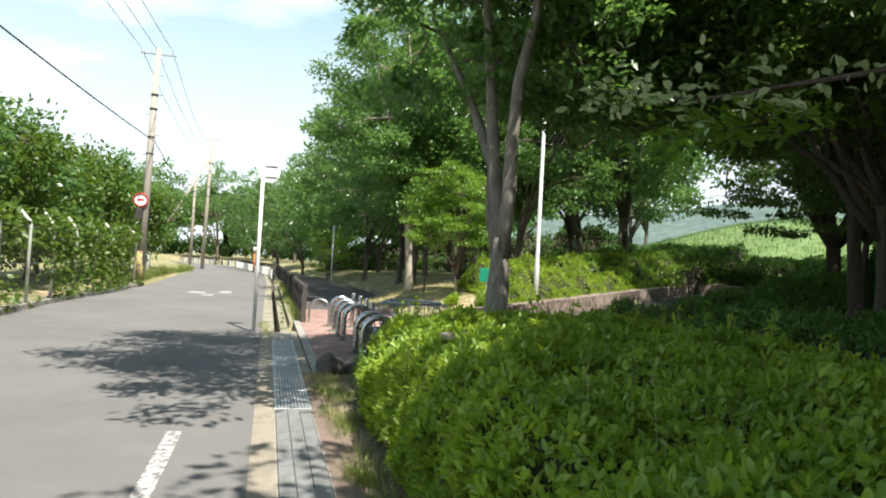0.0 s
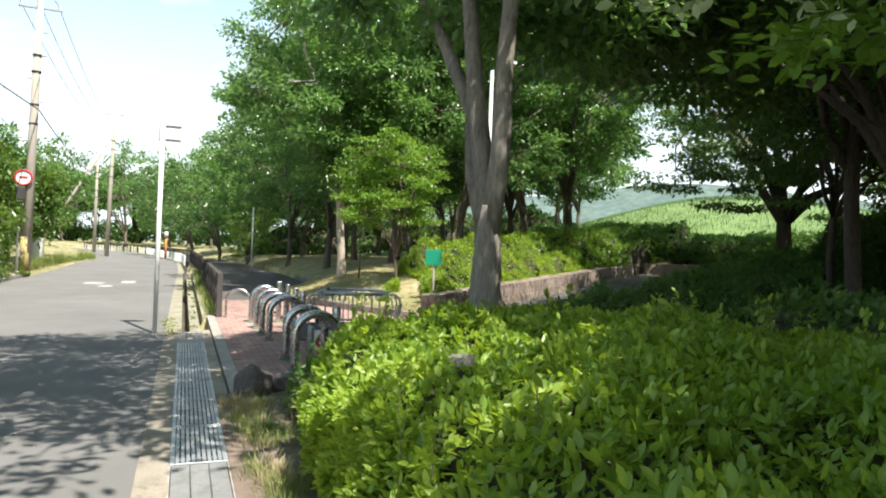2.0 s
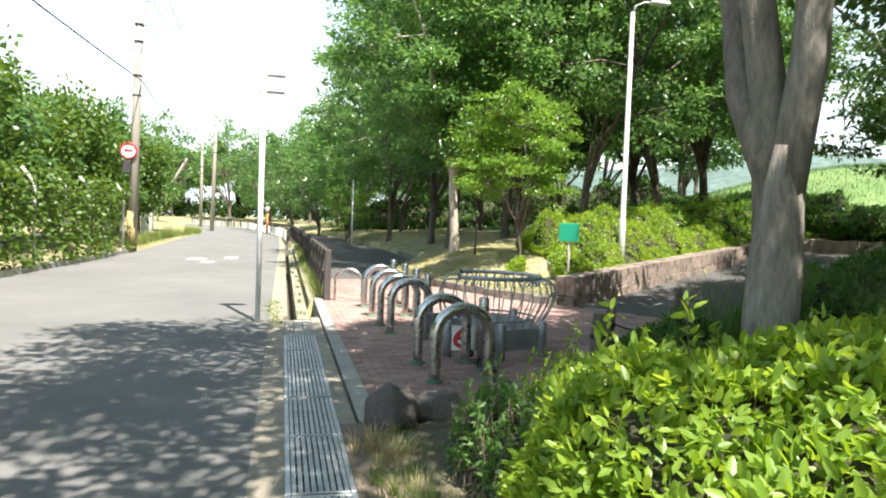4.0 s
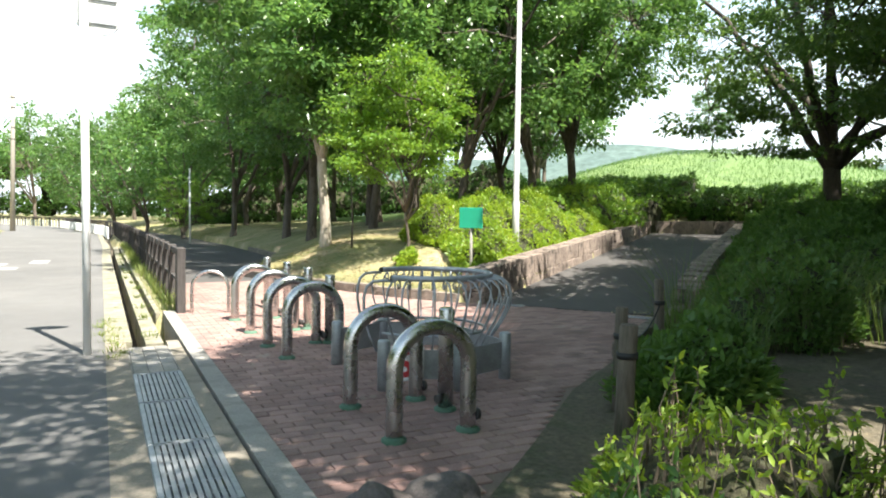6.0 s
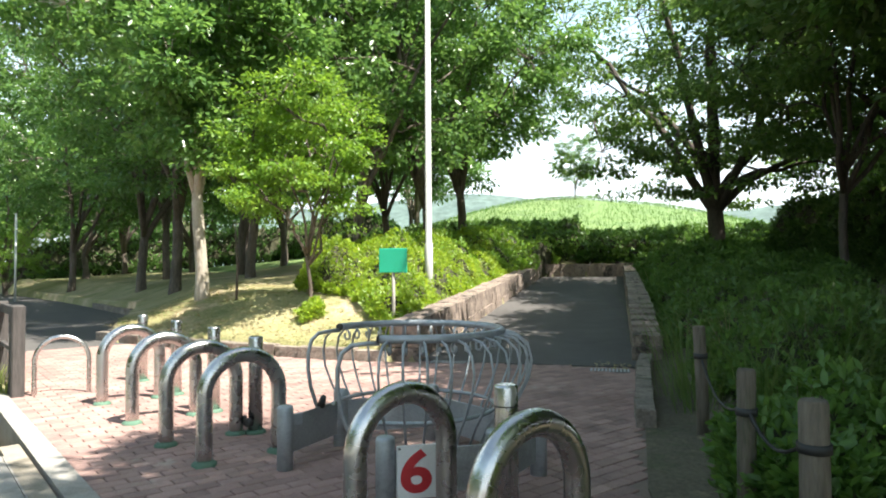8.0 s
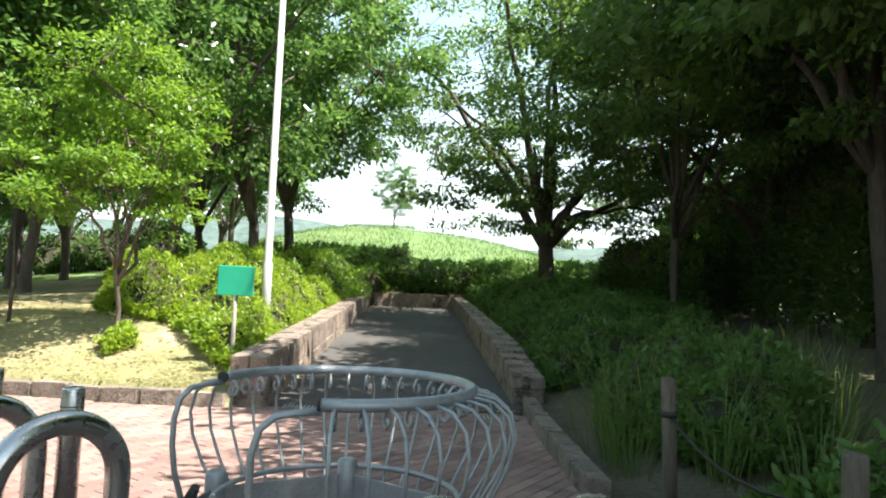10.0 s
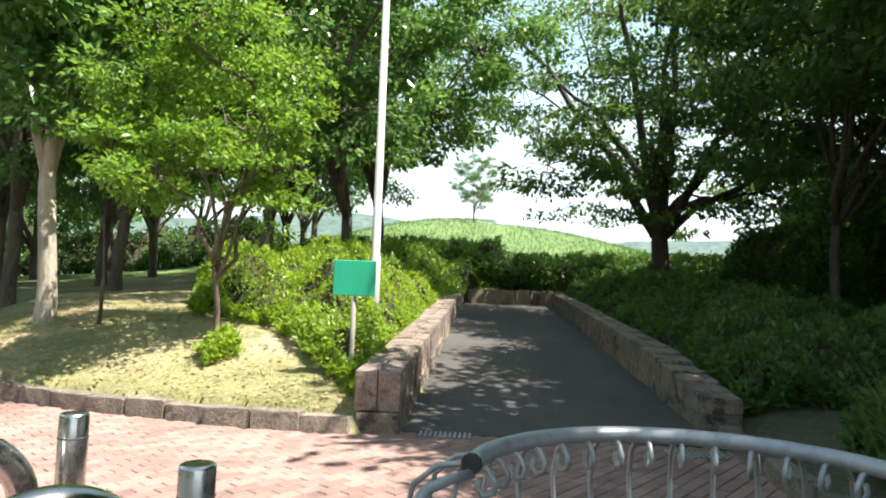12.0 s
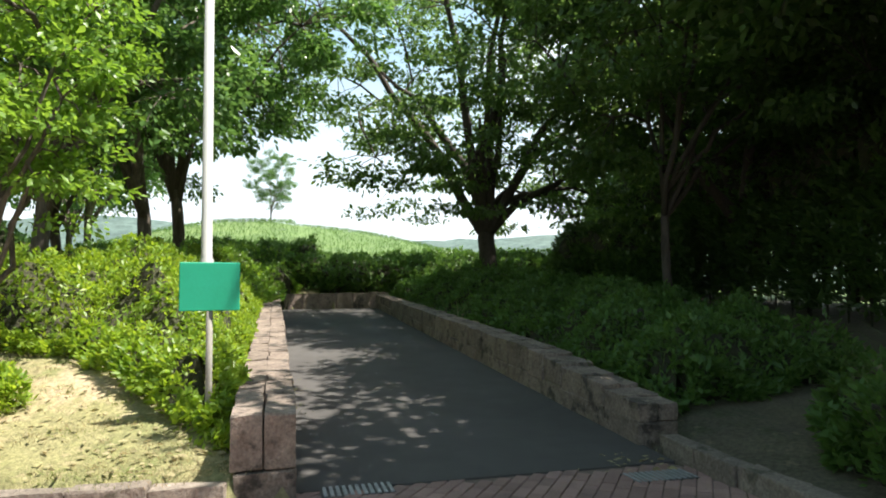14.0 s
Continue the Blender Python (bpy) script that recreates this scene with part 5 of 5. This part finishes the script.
def tuft(name, x, y, n, h, spread, material, seed, width=0.03, droop=0.5):
    rng = np.random.default_rng(seed)
    v, f = BLADES.setdefault((name, material.name), ([], []))
    z = gz(x, y) if x > 1.45 else 0.0
    for _ in range(n):
        a = rng.uniform(0, 2 * math.pi)
        r = rng.uniform(0, spread)
        bx, by = x + r * math.cos(a), y + r * math.sin(a)
        L = h * rng.uniform(0.5, 1.2)
        d = np.array((math.cos(a) * droop * rng.uniform(0.2, 1.2), math.sin(a) * droop * rng.uniform(0.2, 1.2), 1.0))
        w = width * rng.uniform(0.5, 1) * 0.5
        sx, sy = -math.sin(a) * w, math.cos(a) * w
        i = len(v)
        for t, k in ((0, 1), (0.55, 0.8), (1, 0.08)):
            px, py, pz = bx + d[0] * L * t * t, by + d[1] * L * t * t, z + L * t * (1 - 0.25 * droop * t)
            v += [(px + sx * k, py + sy * k, pz), (px - sx * k, py - sy * k, pz)]
        f += [(i, i + 1, i + 3, i + 2), (i + 2, i + 3, i + 5, i + 4)]


rr = np.random.default_rng(5)
for k in range(95):
    tuft("verge_grass", 1.28 + rr.normal(0, 0.09), rr.uniform(-0.5, 8.4), 60, 0.13, 0.18, GRASSBLADE if k % 3 else STRAW, 100 + k, 0.008, 0.7)
for k in range(30):
    tuft("verge_grass", 1.26 + rr.normal(0, 0.05), 16.4 + k * 0.75, 60, 0.28, 0.2, GRASSBLADE, 200 + k, 0.012, 0.6)
for k in range(14):
    tuft("verge_grass", 0.46 + rr.normal(0, 0.04), 13.1 + k * 0.2, 50, 0.06, 0.14, GRASSBLADE, 300 + k, 0.008, 0.9)
for k in range(14):
    tuft("verge_grass", 0.9 + rr.normal(0, 0.04), 14.3 + k * 1.3 + rr.normal(0, 0.2), 40, 0.1, 0.14, GRASSBLADE, 330 + k, 0.01, 0.9)
for k in range(70):
    tuft("road_weed", -5.5 - abs(rr.normal(0, 0.7)), 29.5 + k * 0.45, 60, rr.uniform(0.3, 0.8), 0.35, GRASSBLADE, 900 + k, 0.02, 0.6)
for k in range(26):
    x, y = along(rr.uniform(0.9, 9), rr.uniform(-5.0, -3.2))[:2]
    tuft("tall_weed", x, y, 30, rr.uniform(0.4, 0.9), 0.3, WEEDBLADE if k % 5 else STRAW, 400 + k, 0.012, 0.8)
for k in range(30):
    tuft("tall_weed", rr.uniform(5.4, 8.8), rr.uniform(9.9, 11.7), 50, rr.uniform(0.6, 1.3), 0.3, WEEDBLADE if k % 6 else STRAW, 450 + k, 0.012, 0.7)
for x, y in ((2.2, 1.6), (2.05, 2.0), (3.4, 1.1), (3.6, 1.5)):
    tuft("dry_stem", x, y, 7, 1.25, 0.1, STRAW, int(x * 100), 0.012, 0.35)
for k in range(420):
    u = rr.uniform(0.12, 3.2)
    t = rr.uniform(0, 1)
    i = rr.integers(0, 5)
    a, b = KERB_L[i], KERB_L[i + 1]
    x, y = a[0] + (b[0] - a[0]) * t + u, a[1] + (b[1] - a[1]) * t + u * 0.4
    tuft("lawn_grass", x, y, 60, 0.045, 0.3, STRAW if rr.uniform() < 0.78 else GRASSBLADE, 600 + k, 0.006, 1.3)
GRASS_LABEL = {"road_weed": "green weeds along the far side of the road", "verge_grass": "yellow-green grass tufts along the gutter and ditch", "tall_weed": "tall arching weeds in the shady bed",
               "dry_stem": "pale dry grass stems rising out of the hedge", "lawn_grass": "short dry lawn grass with green tufts"}
for (nm, mat_name), vf in BLADES.items():
    tagged(part(nm, vf, bpy.data.materials[mat_name]), GRASS_LABEL[nm], "grass", kind="stuff")
rng = np.random.default_rng(31)
lit = []
for _ in range(900):
    i = rng.integers(0, 4)
    t, u = rng.uniform(), abs(rng.normal(0, 0.9)) + 0.1
    a, b = KERB_L[i], KERB_L[i + 1]
    lit.append((a[0] + (b[0] - a[0]) * t + u, a[1] + (b[1] - a[1]) * t + u * 0.4))
for _ in range(260):
    lit.append(along(rng.uniform(-0.1, 3.5), -2.8 + abs(rng.normal(0, 0.25)))[:2])
lit = np.array(lit)
lz = np.where(poly_distance(PAVED, lit) > 0, 0.012, ground_z(lit) + 0.02)
lm = leaf_mesh("leaf_litter", np.column_stack([lit, lz]), np.column_stack([rng.normal(0, 1, (len(lit), 2)), np.full(len(lit), 0.05)]), 0.07, STRAW, rng, 0.45, 0, 0.05)
tagged(new("leaf_litter", lm), "dry fallen leaves scattered over soil and path edge", "leaves", kind="stuff")
mp = np.random.default_rng(41).uniform((22, 22), (58, 58), (30000, 2))
mz = ground_z(mp)
mm = leaf_mesh("meadow_grass", np.column_stack([mp, mz - 0.03]), np.tile((0.1, 0.05, 1.0), (len(mp), 1)), 0.3, MEADOW, rng, 0.09, 0, 0.4)
tagged(new("meadow_grass", mm), "rough knee-high grass on the green mound", "grass", kind="stuff")


def leafy_branch(line, material, count, leaf, label):
    b = thing("overhanging_branch", label, "branch")
    pts = [Vector(p) for p in line]
    part("bough", tube(bmesh.new(), pts, [0.05, 0.035, 0.022, 0.012, 0.004], 7), DARKBARK, b)
    pos, out = [], []
    for k in range(count // 5):
        t = rng.uniform(1.6, 4.0)
        n = min(int(t), 3)
        p = pts[n].lerp(pts[n + 1], t - n)
        q = rng.normal(0, 1, 3) * np.array((0.2, 0.2, 0.12))
        for _ in range(5):
            pos.append(np.array(p) + q + rng.normal(0, 0.05, 3))
            out.append((q[0] - 0.3, q[1] + 0.1, 0.1))
    leaves = new("leaves", leaf_mesh("leaves", np.array(pos), np.array(out) * 2, leaf, material, rng, 0.5, 0.2, 0.5, 0.3, True))
    leaves.parent = b


leafy_branch([(6.4, -0.6, 3.1), (5.6, 1.6, 3.3), (4.6, 3.0, 3.2), (3.9, 4.0, 3.15), (3.4, 4.9, 3.4)], LEAF_GLARE_PALE, 260, 0.11, "leafy branch with leaves coloured pale for sun glare reaching from a dark tree")
# sunlit sprays of the dark tree, brightened by using the young-leaf colour
leafy_branch([(9.2, 6.9, 3.3), (7.6, 5.9, 3.6), (6.0, 5.0, 3.4), (4.8, 4.4, 3.1), (3.7, 4.1, 2.8)], LEAF_LIME, 420, 0.13, "leafy branch with leaves coloured as sunlit reaching from a dark tree")
bw = thing("broadleaf_weed", "broad-leaved weed shoot standing above the hedge", "weed", (1.75, 2.55, -0.2))
rng = np.random.default_rng(9)
part("stem", tube(bmesh.new(), [(0, 0, 0.1), (0.02, 0.02, 0.7), (0.0, 0.05, 1.16)], [0.008, 0.006, 0.003], 6), LEAF_BROAD, bw)
lp_ = np.array([(0.01, 0.02, 0.55 + 0.055 * k) for k in range(12)])
lo_ = np.array([(math.cos(2.4 * k) * 0.9, math.sin(2.4 * k) * 0.9, 0.35) for k in range(12)])
bl = new("leaves", leaf_mesh("leaves", lp_, lo_, 0.17, LEAF_BROAD, rng, 0.62, 0, 0.15, 0.2, True))
bl.parent = bw

# ---- stone walls, kerbs and paving pieces ----
def rough_block(seed, n=3):
    """A unit stone block with hewn, uneven faces."""
    rng = random.Random(seed)
    bm = bmesh.new()
    bmesh.ops.create_cube(bm, size=1)
    bmesh.ops.bevel(bm, geom=bm.edges[:], offset=0.03, segments=1, affect="EDGES")
    bmesh.ops.subdivide_edges(bm, edges=[e for e in bm.edges if e.calc_length() > 0.5], cuts=1, use_grid_fill=True)
    for v in bm.verts:
        v.co += Vector((rng.uniform(-1, 1), rng.uniform(-1, 1), rng.uniform(-1, 1))) * 0.022
    me = bpy.data.meshes.new("stone")
    bmesh.ops.recalc_face_normals(bm, faces=bm.faces)
    bm.to_mesh(me)
    bm.free()
    return me


BLOCKS, KBLOCKS = [rough_block(i) for i in range(6)], [rough_block(20 + i) for i in range(4)]
for b in BLOCKS:
    b.materials.append(STONE)
for b in KBLOCKS:
    b.materials.append(KERBST)


def lay(parent, name, me, cx, cy, cz, lx, ly, lz, ang, tilt=0.0):
    o = new(name, me)
    o.parent = parent
    o.matrix_basis = pose(cx, cy, cz, 0, 0, ang) @ Matrix.Rotation(-tilt, 4, "Y") @ Matrix.Diagonal((lx, ly, lz, 1))
    return o


PANG = math.degrees(math.atan2(PD[1], PD[0]))
rb = random.Random(3)


def stone_wall(name, label, u, s0, s1, tops, thick):
    w = thing(name, label, "wall", kind="structure")
    s = s0
    while s < s1:
        L = rb.uniform(0.6, 1.0)
        z_path = RISE * max(0, s)
        mid = z_path + 0.2
        x, y, _ = along(s + L / 2, u)
        lay(w, "stone", rb.choice(BLOCKS), x, y, (z_path - 0.15 + mid) / 2, L * 0.992, thick * rb.uniform(0.98, 1.05), mid - z_path + 0.15, PANG + rb.uniform(-1, 1), 0.055)
        cut = rb.uniform(0.42, 0.58) * L
        for a, b in ((0, cut), (cut, L)):
            for v in (-0.25, 0.25):
                x, y, _ = along(s + (a + b) / 2, u + v * thick + rb.uniform(-0.01, 0.01))
                t = tops(s + (a + b) / 2) + rb.uniform(-0.008, 0.008)
                lay(w, "stone", rb.choice(BLOCKS), x, y, (mid + t) / 2, (b - a) * 0.99, thick * 0.5 * rb.uniform(0.97, 1.03), t - mid, PANG + rb.uniform(-1.2, 1.2), 0.055)
        s += L
    return w


stone_wall("wall_path_north", "hewn brown stone retaining wall beside the path", 0.22, -0.02, PATH_LEN, lambda s: 0.56 + 0.055 * s, 0.42)
stone_wall("wall_path_south", "hewn brown stone retaining wall under dark shrubs", -PATH_W - 0.2, 0.55, PATH_LEN, lambda s: 0.3 + 0.2 * min(1, s / 3) + 0.056 * s, 0.38)
we = thing("wall_path_end", "hewn brown stone wall closing the path", "wall", kind="structure")
for k in range(9):
    x, y, _ = along(PATH_LEN + 0.2, -3.4 + 0.5 * k)
    lay(we, "stone", rb.choice(BLOCKS), x, y, RISE * PATH_LEN + 0.16 + rb.uniform(-0.02, 0.02), 0.36, 0.49, 0.62, PANG)
kl = thing("kerb_lawn", "low rough stone kerb round the lawn", "kerb", kind="structure")
for p, d in polyline(KERB_L[:9], 0.46):
    lay(kl, "kerb_stone", rb.choice(KBLOCKS), p.x + d.x * 0.23, p.y + d.y * 0.23, 0.01 + rb.uniform(-0.015, 0.015), 0.458 * rb.uniform(0.97, 1.0), 0.15 * rb.uniform(0.85, 1.15), 0.3, math.degrees(math.atan2(d.y, d.x)) + rb.uniform(-1.5, 1.5))
kb = thing("kerb_bed", "low rough stone kerb round the shady bed", "kerb", kind="structure")
for p, d in polyline([(8.1, 13.15), (7.6, 12.85), (6.6, 12.2), (5.2, 11.25)], 0.52):
    lay(kb, "kerb_stone", rb.choice(KBLOCKS), p.x + d.x * 0.26, p.y + d.y * 0.26, 0.0, 0.51, 0.16, 0.3, math.degrees(math.atan2(d.y, d.x)) + rb.uniform(-2, 2))


def drain(x, y, ang, L):
    g = thing("path_drain", "narrow iron drain grate across the path edge", "drain grate", (x, y, -0.004), ang, "path drains")
    part("frame", box(bmesh.new(), -L / 2, L / 2, -0.13, 0.13, -0.05, 0.004), DARKMETAL, g)
    me = None
    for k in range(int(L / 0.045)):
        if me is None:
            o = part("bar", box(bmesh.new(), -0.013, 0.013, -0.115, 0.115, 0.0, 0.012, 0.003), GRATE, g)
            me = o.data
        else:
            o = new("bar", me)
            o.parent = g
        o.location = (-L / 2 + 0.03 + 0.045 * k, 0, 0)


drain(7.33, 13.18, PANG - 90, 0.5)
drain(6.3, 15.1, PANG - 90, 0.5)

PLAZA = [(1.25, 8.5)] + BED_R[1:] + [along(0.1, -PATH_W)[:2], along(0.1, 0)[:2]] + KERB_L[:4] + [(3.66, 20.5), (1.42, 20.5), (1.42, 16.3), (1.25, 16.3)]
bm = bmesh.new()
bm.faces.new([bm.verts.new((x, y, -0.012)) for x, y in PLAZA])
bmesh.ops.triangulate(bm, faces=bm.faces[:])
floor = tagged(part("pavement_plaza", bm, SAND), "red-brown brick paving in running bond", "paving", kind="structure")
cells = []
for r in range(int(12.2 / 0.104)):
    for c in range(int(6.8 / 0.204)):
        cells.append((1.31 + c * 0.204 + (0.102 if r % 2 else 0), 8.4 + r * 0.104))
cells = np.array(cells)
cells = cells[poly_distance(PLAZA, cells) > 0.03]
order = np.argsort(np.hypot(cells[:, 0] - 3.6, cells[:, 1] - 13.6))
bm = box(bmesh.new(), -0.0985, 0.0985, -0.0485, 0.0485, -0.05, 0.0, 0.005)
bme = bpy.data.meshes.new("brick")
bmesh.ops.recalc_face_normals(bm, faces=bm.faces)
bm.to_mesh(bme)
bm.free()
bme.materials.append(BRICK)
for i in order[:300]:
    o = new("brick", bme)
    o.parent = floor
    o.location = (cells[i][0], cells[i][1], rb.uniform(-0.003, 0.002))
    o.rotation_euler = (rb.uniform(-0.01, 0.01), rb.uniform(-0.008, 0.008), rb.uniform(-0.012, 0.012))
bv = np.array([v.co[:] for v in bme.vertices])
bf = [tuple(p.vertices) for p in bme.polygons]
rest = order[300:]
V = (bv[None] + np.column_stack([cells[rest], np.random.default_rng(1).uniform(-0.003, 0.002, len(rest))])[:, None]).reshape(-1, 3)
F = [tuple(i + k * len(bv) for i in f) for k in range(len(rest)) for f in bf]
o = part("bricks", (V.tolist(), F), BRICK, floor)
tagged(o, kind="stuff")
